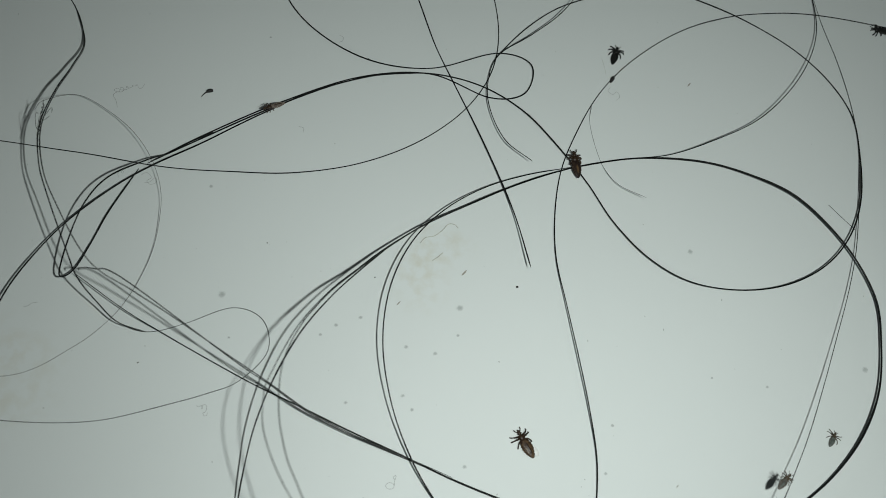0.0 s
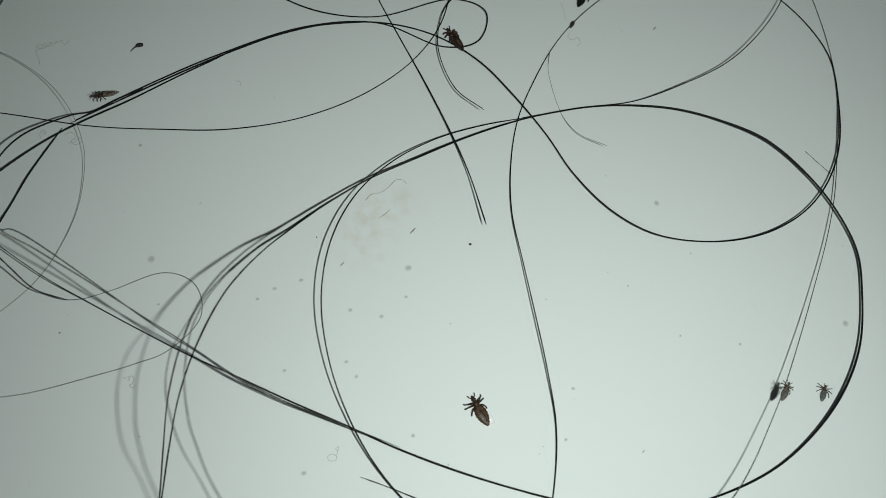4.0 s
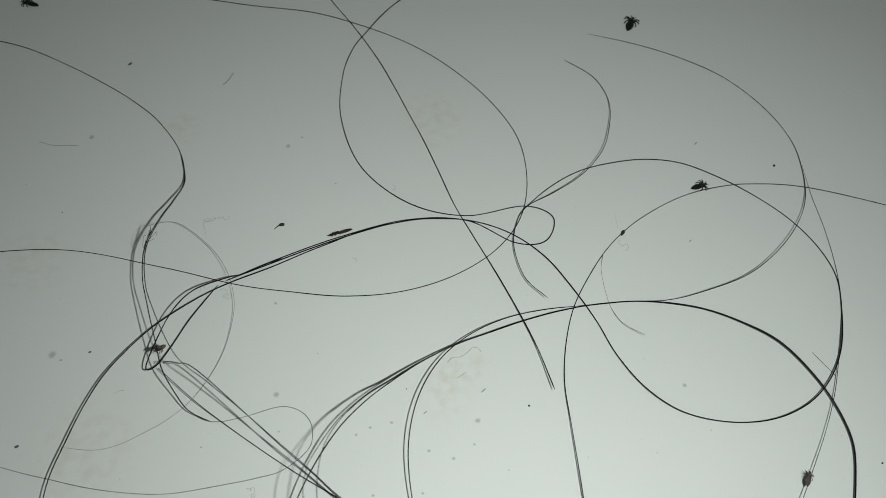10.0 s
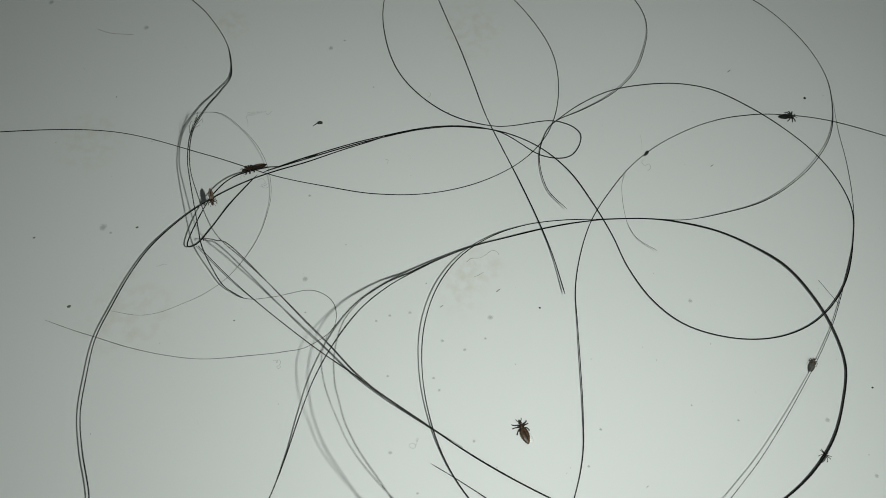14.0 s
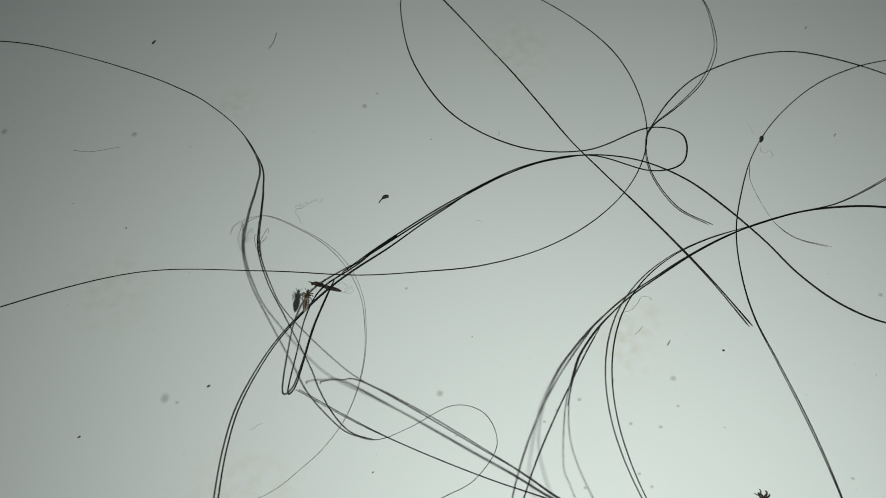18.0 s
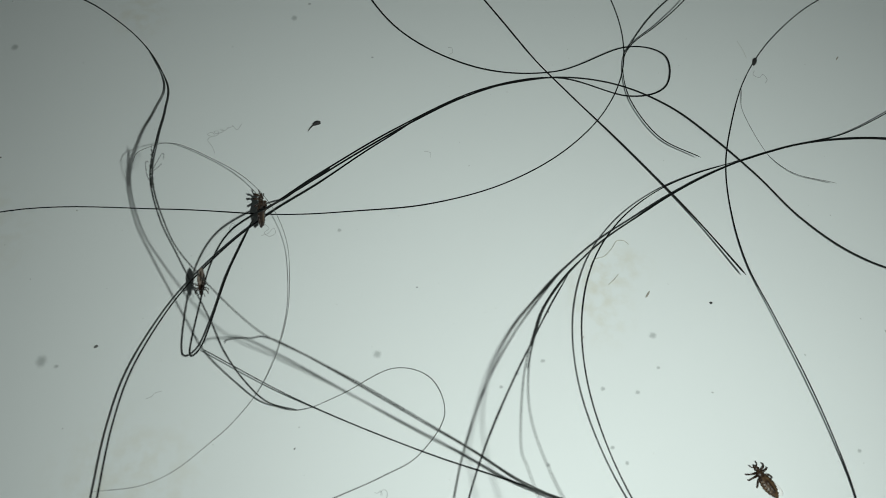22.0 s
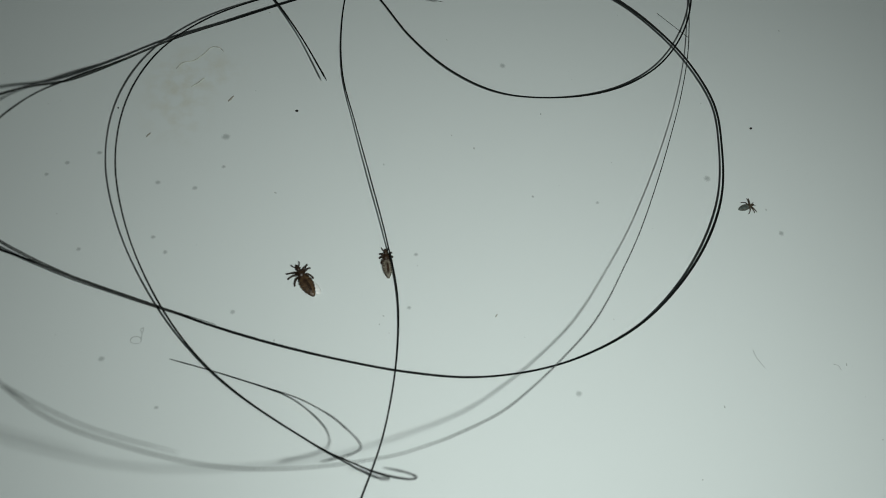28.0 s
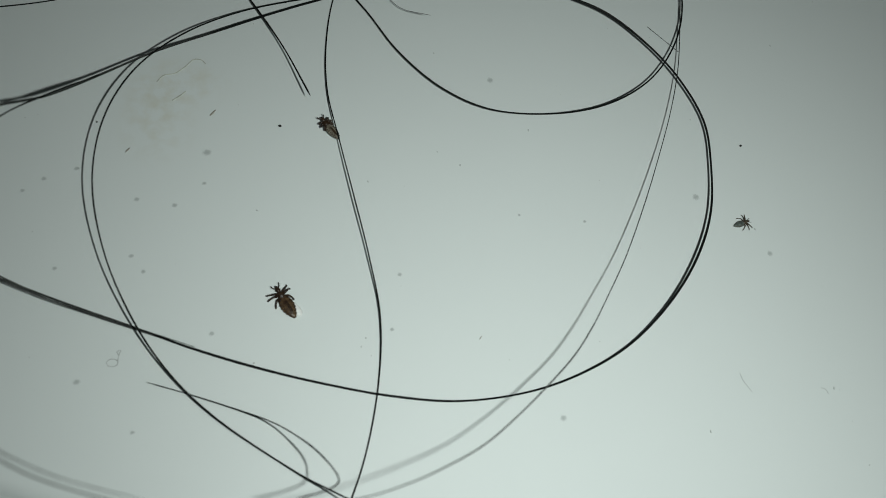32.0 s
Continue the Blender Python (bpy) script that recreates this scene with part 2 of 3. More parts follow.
hair([(-29.3, 8.5, 0.06), (-25.3, 11.2, 0.06), (-21.8, 13.5, 0.06), (-18.3, 15.6, 0.06), (-14.6, 17.5, 0.06), (-10.6, 18.8, 0.06), (-6.4, 19.1, 0.06), (-2.5, 18.1, 0.19), (0.9, 15.9, 0.31), (3.6, 12.9, 0.31), (6.1, 9.5, 0.26), (8.1, 6.0, 0.39), (10.7, 2.9, 0.7), (13.9, 0.9, 1.08), (17.9, 0.3, 1.55), (21.9, 1.1, 1.55), (25.3, 3.0, 1.55), (27.8, 5.8, 1.55), (29.7, 9.6, 1.06), (30.7, 14.1, 0.58), (30.9, 18.2, 0.29), (29.5, 21.8, 0.1), (26.8, 24.9, 0.1), (23.2, 27.4, 0.1), (19.5, 29.2, 0.1), (15.6, 30.4, 0.1), (11.8, 30.3, 0.1), (8.0, 29.2, 0.1), (4.3, 27.4, 0.1), (1.2, 24.6, 0.29), (-1.6, 21.0, 0.58)], 0.059, "long dark hair in a wide open loop")
hair([(2.3, 43.6, 0.1), (5.4, 41.8, 0.1), (7.0, 39.2, 0.39), (7.5, 36.2, 0.87), (7.2, 32.7, 1.45), (6.5, 29.5, 1.94), (5.2, 26.9, 2.03), (3.6, 24.9, 1.84), (1.3, 23.1, 1.26), (-1.1, 21.5, 0.68), (-2.1, 19.5, 0.6), (-2.3, 16.1, 0.95), (-1.1, 12.4, 1.5), (1.0, 9.9, 2.5)], 0.040, "thin dark hair with a hooked end", ends=(60, 300))
hair([(59.8, 24.3, 0.12), (49.8, 26.4, 0.12), (39.8, 28.2, 0.12), (29.6, 29.4, 0.12), (23.0, 28.8, 0.12), (18.7, 27.5, 0.12), (15.5, 25.9, 0.12), (12.6, 23.8, 0.12), (9.8, 21.2, 0.1), (7.4, 18.1, 0.1), (5.5, 14.5, 0.1), (4.0, 10.7, 0.12), (3.3, 6.7, 0.2), (3.2, 2.6, 0.4), (3.8, -1.5, 0.8), (4.5, -5.7, 1.05), (5.2, -9.5, 0.8), (5.7, -13.2, 0.35), (5.4, -17.1, 0.12), (4.4, -21.3, 0.12), (2.9, -24.9, 0.23), (1.1, -28.4, 0.35), (-1.1, -31.7, 0.46), (-3.5, -34.7, 0.46), (-6.3, -37.5, 0.46)], 0.045, "long dark hair in an arc across the sheet")
hair([(4.8, 10.9, 0.2), (1.06, 9.69, 0.63), (-2.57, 7.86, 1.38), (-5.83, 5.3, 2.25), (-8.39, 2.07, 2.99), (-9.9, -1.72, 3.35), (-10.27, -5.79, 3.2), (-9.53, -9.78, 2.5), (-8.02, -13.37, 1.52), (-6, -16.4, 0.69), (-3.4, -19, 0.34), (0.5, -21.9, 0.4), (2.3, -23.2, 1.6), (3.6, -24.3, 3.8), (4.6, -25.1, 6.4), (4.9, -25.2, 7.4), (4.2, -25.1, 8.4), (3.2, -25, 9.2)], 0.050, "dark hair in a round bow that rises from the sheet")
hair([(4.3, 10.5, 0.77), (9.1, 11.7, 0.77), (13.2, 12.4, 0.97), (17.0, 13.8, 1.55), (20.7, 15.7, 2.13), (23.7, 18.5, 2.52), (26.3, 22.2, 2.32), (28.3, 26.6, 1.35), (29.1, 31.3, 0.39), (28.5, 35.9, 0.1), (25.9, 40.3, 0.1), (21.5, 44.3, 0.1), (16.3, 46.6, 0.1), (10.8, 47.9, 0.1), (5.1, 48.5, 0.1)], 0.043, "dark hair that bends upwards from the bundle")
hair([(-4.1, 6.04, 1.56), (-7.37, 3.78, 2.45), (-10.24, 1.18, 3.5), (-12.46, -1.53, 5.26), (-14, -4.17, 8.1), (-15.41, -7.17, 10.81), (-16.22, -10.39, 13.17), (-16.07, -13.58, 15.06), (-15.4, -16.1, 16.4), (-14.7, -17.6, 17.2), (-13.9, -19.1, 17.6), (-12.6, -20.8, 18.2), (-11, -22.3, 18.2), (-8.9, -24.1, 18), (-6.5, -25.2, 17.8), (-3.5, -25.9, 16.6), (-0.5, -25.9, 15.2), (2.8, -25.4, 13.6), (4.7, -24.9, 13), (6.4, -24.2, 11.9), (8.7, -23, 10.1), (10.8, -21.5, 8.6), (12.9, -19.8, 7.5), (14.8, -18.1, 6.8), (16.3, -16.4, 6.2), (17.8, -14.4, 5.5), (20, -11.3, 4.38), (22.5, -7.2, 3.14), (24.7, -3.2, 2.21), (26.5, 0.5, 1.78), (28, 4.2, 1.45), (29.2, 8, 1.02), (30.3, 11.9, 0.49), (31.1, 15.9, 0.15), (31.1, 20, 0.1), (30.6, 24.3, 0.1), (29.8, 28.4, 0.1), (29.3, 32.5, 0.1)], 0.035, "long grey hair rising in a high arc round the sheet", HAIR_MID, ends=(30, 40))
hair([(-7.4, 19.2, 0.06), (-12.2, 18.4, 0.06), (-17.0, 16.4, 0.06), (-20.1, 14.4, 0.06), (-22.6, 12.7, 0.06), (-25.4, 10.5, 0.3), (-28.4, 8.4, 0.5), (-30.8, 6.3, 0.8), (-33.3, 3.5, 1.1), (-35.0, 0.9, 1.4), (-36.6, -2.5, 1.7), (-37.4, -5.7, 1.9), (-37.8, -9.1, 2.1), (-38.0, -12.5, 2.3), (-37.4, -16.0, 2.52), (-36.7, -19.1, 2.52), (-35.4, -22.0, 2.52), (-33.7, -25.0, 2.52), (-32.7, -27.6, 2.52), (-30.8, -30.5, 2.52), (-28.7, -33.3, 2.52), (-26.6, -36.0, 2.52)], 0.056, "dark hair in a long bow beside the bundle")
hair([(-29.8, 7.9, 0.25), (-30.7, 5.8, 0.3), (-31.5, 3.7, 0.4), (-32.2, 1.1, 0.6), (-32.8, -1.2, 1.2), (-33.2, -2.1, 2.6), (-32.4, -0, 4.5), (-31.7, 2.7, 4.8), (-30.6, 5.1, 4.2), (-28.4, 7.2, 3.2), (-27.6, 9, 1), (-26.2, 10.6, 0.3), (-24.6, 11.75, 0.12)], 0.055, "dark hair folded in a narrow bend")
hair([(-36.6, 9.7, 4.8), (-36.3, 11.0, 4.2), (-34.9, 13.2, 1.72), (-32.3, 12.0, 1.45), (-30.0, 9.9, 2.08), (-28.4, 7.7, 2.08), (-27.6, 5.6, 1.35), (-27.5, 3.4, 0.72), (-27.7, 1.0, 0.45), (-28.4, -1.6, 0.36), (-29.5, -3.8, 0.18), (-31.0, -5.6, 0.06), (-32.4, -6.8, 0.05), (-34.3, -8.2, 0.05), (-36.2, -8.9, 0.05), (-38.8, -9.0, 0.05)], 0.020, "very thin light hair in a half circle", HAIR_THIN)
hair([(-28.8, -5.2, 2.0), (-27.2, -5.3, 0.4), (-24.6, -4.4, -0.28), (-21.4, -3.0, -0.23), (-19.1, -3.8, -0.18), (-18.5, -6.2, 0.05), (-20.3, -8.5, 0.1), (-22.4, -9.5, 0.08), (-24.7, -10.3, 0.05), (-28.9, -11.6, 0.05), (-32.2, -12.0, 0.05), (-35.7, -12.0, 0.05), (-38.9, -11.7, 0.05), (-41.0, -11.5, 0.05), (-43.9, -11.1, 0.05)], 0.027, "very thin grey hair in a wave", HAIR_MID)
hair([(-32.5, -1.6, 1.6), (-28.8, -4.0, 1.45), (-26.1, -5.3, 0.39), (-22.7, -7.0, 0.1), (-19.1, -8.8, 0.39), (-15.6, -10.3, 0.48), (-12.1, -11.8, 0.29), (-8.6, -13.2, 0.1), (-5.1, -14.7, 0.1), (-1.5, -16.0, 0.1), (2.2, -17.1, 0.1), (6.0, -18.0, 0.1), (9.9, -18.5, 0.1), (14.0, -18.2, 0.1), (17.6, -17.2, 0.1), (20.9, -15.6, 0.39), (23.7, -13.3, 0.97), (26.0, -10.5, 1.45), (27.8, -7.2, 1.45), (28.9, -3.4, 1.16), (29.2, 0.2, 1.16), (27.9, 3.6, 1.45), (26.0, 6.6, 1.45), (23.5, 9.1, 1.45), (20.3, 10.6, 1.45), (16.8, 11.8, 1.06), (13.1, 12.2, 0.68), (9.1, 11.8, 0.58), (4.3, 10.4, 0.77)], 0.079, "thick black hair in a wide oval sweep", ends=(3, 40))
hair([(25.9, 6.75, 1.5), (23.4, 9.2, 1.5), (20.2, 10.7, 1.4), (16.1, 12, 0.84), (11, 12, 0.75), (6.5, 11.2, 0.5), (2.7, 9.9, 0.5), (-0.84, 8.12, 0.85), (-4.17, 6.01, 1.52), (-7.44, 3.75, 2.41), (-10.31, 1.15, 3.46), (-12.53, -1.56, 5.22), (-14.07, -4.2, 8.06), (-15.48, -7.2, 10.77)], 0.067, "thick black hair that rises at its end", ends=(8, 16))
hair([(-37.44, 23, 0.06), (-35.54, 18.6, 1.23), (-34.94, 14.2, 4.03), (-34.73, 10.5, 6.4), (-34.7, 6.9, 7.54), (-33.83, 3.7, 8.2), (-32.6, 1.2, 8.2), (-28.8, -4, 10.74), (-26, -5.6, 9.99), (-23.8, -6.7, 9.04), (-21.9, -7.7, 8.07), (-19.9, -8.7, 6.81), (-17.6, -9.8, 5.16), (-15.2, -11, 3.23), (-12.6, -12, 1.68), (-9.8, -12.9, 0.71), (-7.1, -13.8, 0.15), (-4.8, -14.7, 0.18)], 0.040, "dark grey hair that rises high from the bundle", HAIR_MID, ends=(30, 12))
hair([(-30.7, -3.1, 6.3), (-30.5, -3.1, 6.8), (-29.3, -3.4, 7.6), (-27.3, -4.1, 8.0), (-19.9, -8.8, 6.8), (-17.6, -9.9, 5.2), (-15.2, -11.1, 3.2), (-12.6, -12.1, 1.7), (-9.8, -13.0, 0.7), (-7.1, -13.9, 0.1), (-4.8, -14.8, 0.2)], 0.040, "dark grey hair with a bent tip beside the bundle", HAIR_MID)
hair([(-67.5, 34.6, 0.08), (-62.1, 34.6, 0.08), (-57.1, 34, 0.08), (-51.4, 32.1, 0.08), (-46.5, 30, 0.06), (-43.5, 28.4, 0.06), (-40.6, 26.4, 0.06), (-37.5, 23, 0.06), (-35.6, 18.6, 1.29), (-35, 14.2, 4.09), (-34.8, 10.5, 6.46), (-34.8, 6.9, 7.63), (-34, 3.7, 8.27), (-32.9, 1.2, 8.4), (-31.3, -2.2, 7.6), (-30.7, -3.6, 6.2), (-29.9, -4.4, 3.4), (-28.8, -5.2, 2), (-27.2, -5.3, 0.4)], 0.044, "dark hair in a double bend with lint on it")
hair([(-10.25, 1.15, 3.5), (-12.25, -1.65, 5.6), (-14.05, -4.35, 7.35), (-15.76, -7, 7.79), (-17.26, -9.69, 6.41), (-18.39, -12.45, 4.41), (-19.05, -15.32, 2.36), (-19.47, -18.33, 0.81), (-19.9, -21.5, 0.09), (-20.5, -24.8, 0.1), (-21.1, -28.1, 0.1), (-21.8, -31.5, 0.1), (-22.5, -34.8, 0.1)], 0.051, "dark hair that runs down from the bundle", ends=(20, 30))
hair([(-7.49, 3.8, 2.37), (-10.36, 1.2, 3.42), (-12.58, -1.51, 5.18), (-14.12, -4.15, 8.02), (-15.75, -7.6, 11.0), (-16.9, -11.4, 13.4), (-17, -12.8, 14.5), (-16.8, -14.5, 15.4), (-16.2, -16.1, 16.3), (-15.4, -17.6, 17.2), (-14.5, -18.9, 17.3), (-13.4, -20.4, 17.9), (-11.9, -21.8, 18), (-9.8, -23.3, 18), (-7.4, -24.6, 17.8), (-4.6, -25.5, 17.2)], 0.029, "dark grey hair that rises very high in a bow", HAIR_MID, ends=(20, 30))
hair([(-7.3, -16.6, 0.1), (-5.0, -17.4, 0.12), (-1.9, -18.7, 0.6), (-0.3, -19.8, 2.2), (1.1, -21.3, 4.5), (1.9, -22.4, 5.8), (2.3, -23.5, 7.8), (2.2, -24.1, 9.0), (1.5, -24.5, 9.8), (0.4, -24.8, 10.4)], 0.041, "short dark hair whose tip curls upwards")
hair([(6.8, 17.2, 0.6), (6.7, 15.2, -0.18), (7.3, 12.2, -0.12), (8.4, 9.4, 0.83), (10.2, 7.3, 2.58)], 0.021, "very thin short light hair", HAIR_THIN)


# ---- lint, specks and drops on the sheet ----
def fibre(points, thick, label, mat=None, name="lint_fibre"):
    bm = tube(bmesh.new(), [v * MM for v in spline(points, 6)], MM * thick, 5)
    return tagged(link(name, bm, mat or FLUFF), label, "lint", "lint fibres")


def scribble(x, y, size, turns, label, z=0.03, seed=1, thick=0.012):
    """A curled fibre of that many bends, lying round a place."""
    rng = random.Random(seed)
    pts, a, step = [], rng.random() * 6, size / 7
    px, py, bend = x - size / 2, y, 1.0
    for k in range(5 * turns):
        bend = rng.choice((-1, 1)) * rng.uniform(0.4, 1.6) if k % 3 == 0 else bend
        a += bend - 0.06 * a
        px, py = px + step * (math.cos(a) * 0.7 + 0.25), py + step * math.sin(a)
        pts.append((px, py, z + 0.02 * (k % 2)))
    return fibre(pts, thick, label)


def pebble(name, x, y, radii, turn, mat, label, category, seed=0):
    rng = random.Random(seed)
    bm = bmesh.new()
    bmesh.ops.create_icosphere(bm, subdivisions=2, radius=1)
    for v in bm.verts:
        v.co *= 1 + rng.uniform(-0.16, 0.16)
        v.co = Vector((v.co.x * radii[0] * MM, v.co.y * radii[1] * MM, v.co.z * radii[2] * MM))
    ob = link(name, bm, mat)
    ob.matrix_world = pose(x * MM, y * MM, radii[2] * 0.8 * MM, 0, 0, turn)
    return tagged(ob, label, category, "specks")


for x, y, r in ((0.1, -0.0, 0.1), (32.3, -1.1, 0.1), (26.1, 31.9, 0.16), (-11.0, 0.1, 0.06), (-19.4, 2.4, 0.05), (-12.6, 20.1, 0.09), (37.1, 14.7, 0.09)):
    pebble("speck", x, y, (r, r * 0.85, r * 0.6), 40 * x, SPECK, "tiny black speck lying on the white sheet", "speck", int(x * 7))


def mark(x, y, r, seed, label, mat):
    """A flat dried mark with an uneven rim, a hair's breadth proud of the sheet."""
    rng = random.Random(seed)
    bm = bmesh.new()
    p1, p2 = rng.random() * 6, rng.random() * 6
    n = 20
    rim = [bm.verts.new((1.35 * r * MM * (1 + 0.10 * math.sin(2 * a + p1) + 0.07 * math.sin(3 * a + p2)) * math.cos(a), 1.35 * r * MM * (1 + 0.10 * math.sin(2 * a + p1)) * math.sin(a), 0)) for a in (2 * math.pi * k / n for k in range(n))]
    mid = [bm.verts.new((0.8 * v.co.x, 0.8 * v.co.y, 0.008 * MM)) for v in rim]
    for k in range(n):
        bm.faces.new((rim[k], rim[(k + 1) % n], mid[(k + 1) % n], mid[k]))
    bm.faces.new(mid)
    ob = link("droplet", bm, mat)
    ob.location = (x * MM, y * MM, 0.004 * MM)
    return tagged(ob, label, "droplet", "specks")


for x, y, r in ((-4.4, -2.0, 0.26), (-22.3, -2.0, 0.27), (14.5, 4.0, 0.22), (27.9, -5.2, 0.25), (-42.3, -1.0, 0.36), (-41.4, -1.4, 0.14), (-46.6, 23.2, 0.28), (-26.7, 25.5, 0.26), (-8.4, -5.3, 0.16), (-11.9, -3.2, 0.16), (-13.7, -3.9, 0.15), (-14.8, -4.7, 0.13), (-6.2, -5.7, 0.16), (-24.2, 6.9, 0.15), (-4.5, -4.2, 0.13), (-57.5, 24.0, 0.3), (32.3, -9.5, 0.2), (16.1, -19.8, 0.2), (7.1, -10.5, 0.14), (-10.9, -16.4, 0.18), (-8.5, -9.0, 0.14), (-7.8, -10.0, 0.14), (-12.6, -9.7, 0.13), (-3.9, -13.9, 0.15), (-25.5, 26.9, 0.14), (19.6, -7.0, 0.12), (15.2, -6.5, 0.1), (6.4, -14.0, 0.13), (-7.9, -19.3, 0.12), (-21.0, 21.5, 0.1), (-21.4, -5.3, 0.1)):
    mark(x, y, r, int(9 * x), "faint grey dried droplet mark on the sheet", DROP)
for x, y, r in ((-4.1, 0.9, 0.3), (-9.1, -1.9, 0.22), (16.0, 20.3, 0.25), (17.4, 33.6, 0.28), (11.7, -14.7, 0.15)):
    pebble("splinter", x, y, (r, r * 0.22, 0.04), 50, SPLINTER, "thin brown splinter lying on the sheet", "splinter", int(x))
rng = random.Random(12)
pebble("splinter", -45.8, 33.8, (0.26, 0.12, 0.08), 60, CRUMB, "short grey chip lying on the sheet", "splinter", 3)
dust = bmesh.new()
for k in range(260):
    x, y, r = rng.uniform(-60, 45), rng.uniform(-28, 45), 0.02 + 0.04 * rng.random() ** 3
    m = Matrix.Translation((x * MM, y * MM, 0.4 * r * MM)) @ Matrix.Rotation(rng.random() * 3, 4, "Z") @ Matrix.Diagonal((r * MM * rng.uniform(0.8, 2.2), r * MM, 0.5 * r * MM, 1))
    bmesh.ops.create_icosphere(dust, subdivisions=1, radius=1, matrix=m)
tagged(link("dust", dust, DUST), "fine grey dust scattered over the sheet", "dust", kind="stuff")
for x, y, r in ((-39.2, -0.3, 0.15), (-42.3, -9.4, 0.2), (-48.0, -3.5, 0.12), (-46.4, 13.7, 0.08), (-27.5, -7.5, 0.07)):
    pebble("crumb", x, y, (r, r * 0.6, 0.05), 35, CRUMB, "grey crumb of dirt lying on the sheet", "crumb", int(x))
debris = tagged(new("debris"), "black club-shaped crumb lying on the sheet", "crumb")
debris.matrix_world = pose(-25.6 * MM, 15.4 * MM, 0.1 * MM, 0, 0, 0)
part("knob", tube(bmesh.new(), [v * MM for v in spline([(0.0, 0.05, 0.05), (0.25, 0.18, 0.06), (0.5, 0.22, 0.05)], 5)], lambda s: MM * (0.10 + 0.06 * math.sin(3 * s)), 8), SPECK, debris)
part("stalk", tube(bmesh.new(), [v * MM for v in spline([(0.05, 0.08, 0.04), (-0.18, -0.15, 0.02), (-0.36, -0.42, 0.0)], 5)], lambda s: MM * (0.06 - 0.03 * s), 6), SPECK, debris)
tadpole = tagged(new("crumb"), "black crumb with a thin tail on the sheet", "crumb")
tadpole.matrix_world = pose(-62.3 * MM, 29.6 * MM, 0.1 * MM, 0, 0, -30)
part("knob", tube(bmesh.new(), [v * MM for v in spline([(-0.25, 0, 0.05), (0.0, 0.06, 0.06), (0.25, 0.02, 0.05)], 5)], lambda s: MM * (0.05 + 0.11 * math.sin(math.pi * s)), 8), SPECK, tadpole)
part("tail", tube(bmesh.new(), [v * MM for v in spline([(0.2, 0.02, 0.05), (0.5, 0.25, 0.02), (0.6, 0.6, 0.0)], 5)], lambda s: MM * (0.04 - 0.025 * s), 6), SPECK, tadpole)
seed_thing = tagged(new("seed"), "dark pointed seed husk lying beside the hair", "seed")
seed_thing.matrix_world = pose(8.9 * MM, 20.1 * MM, 0.12 * MM, 0, 0, -25)
part("husk", tube(bmesh.new(), [v * MM for v in spline([(0, -0.42, 0), (0, -0.1, 0.03), (0, 0.2, 0.03), (0, 0.34, 0)], 5)], lambda s: MM * (0.03 + 0.15 * math.sin(math.pi * s) ** 0.8), 8), SPECK, seed_thing)
fibre([(-32.4, 13.4, 0.03), (-32.6, 14.0, 0.03), (-32.9, 14.5, 0.03), (-32.7, 14.8, 0.03)] + [(-32.8 + 0.075 * k + (0.34 - 0.014 * k) * math.cos(1.25 * k), 14.9 + 0.035 * k + (0.24 - 0.01 * k) * math.sin(1.25 * k + 0.3 * math.sin(k)), 0.03 + 0.02 * (k % 2)) for k in range(22)] + [(-30.9, 15.3, 0.03), (-30.6, 15.8, 0.03)], 0.012, "faint grey looped scribble of lint on the sheet")
fibre([(-29.6, 7.5, 0.03), (-29.2, 7.7, 0.03), (-28.8, 7.3, 0.03), (-29.1, 7.0, 0.03), (-28.8, 6.7, 0.03), (-28.4, 6.9, 0.03), (-28.5, 7.3, 0.03), (-28.9, 6.9, 0.03), (-29.3, 6.8, 0.03)], 0.012, "faint curl of grey lint beside the hair bundle")
fibre([(-36.1, -3.8, 0.03), (-35.8, -3.7, 0.03), (-35.6, -3.5, 0.03), (-35.2, -3.4, 0.03)], 0.014, "tiny grey lint thread")
fibre([(-7.6, 3.2, 0.02), (-7.2, 3.7, 0.03), (-6.5, 3.9, 0.02), (-5.9, 4.4, 0.03), (-5.4, 5.0, 0.02), (-4.9, 5.0, 0.03), (-4.6, 4.7, 0.02)], 0.035, "faint smoky smear of fluff on the sheet", SMEAR)
fibre([(-6.6, 1.8, 0.02), (-6.2, 2.1, 0.03), (-5.8, 2.5, 0.02)], 0.035, "faint smoky smear of fluff on the sheet", SMEAR)
scribble(-22.4, -10.2, 1.4, 3, "faint grey scribble of lint on the sheet", seed=5)
scribble(-30.6, 6.9, 1.3, 2, "faint curl of lint on the sheet", seed=8)
fibre([(-9.15 + 0.30 * math.cos(a), -15.4 + 0.22 * math.sin(a), 0.03) for a in (0.4, 1.3, 2.2, 3.1, 4.0, 4.9, 5.8)] + [(-8.85, -15.1, 0.05), (-8.75, -14.7, 0.03), (-8.95, -14.8, 0.03), (-8.8, -15.0, 0.03)], 0.013, "grey ring of lint on the sheet")
fibre([(8.7, 19.3, 0.03), (8.5, 18.9, 0.03), (8.9, 18.6, 0.03), (9.3, 18.9, 0.03), (9.5, 18.4, 0.03), (9.2, 18.0, 0.03)], 0.014, "curl of grey lint beside the seed")
fibre([(8.4, 20.6, 0.03), (8.3, 21.4, 0.05), (8.1, 22.3, 0.03)], 0.011, "short pale lint thread", SMEAR)
fibre([(28.0, -17.6, 0.03), (28.1, -18.1, 0.03), (28.5, -18.8, 0.03)], 0.014, "short grey lint thread")
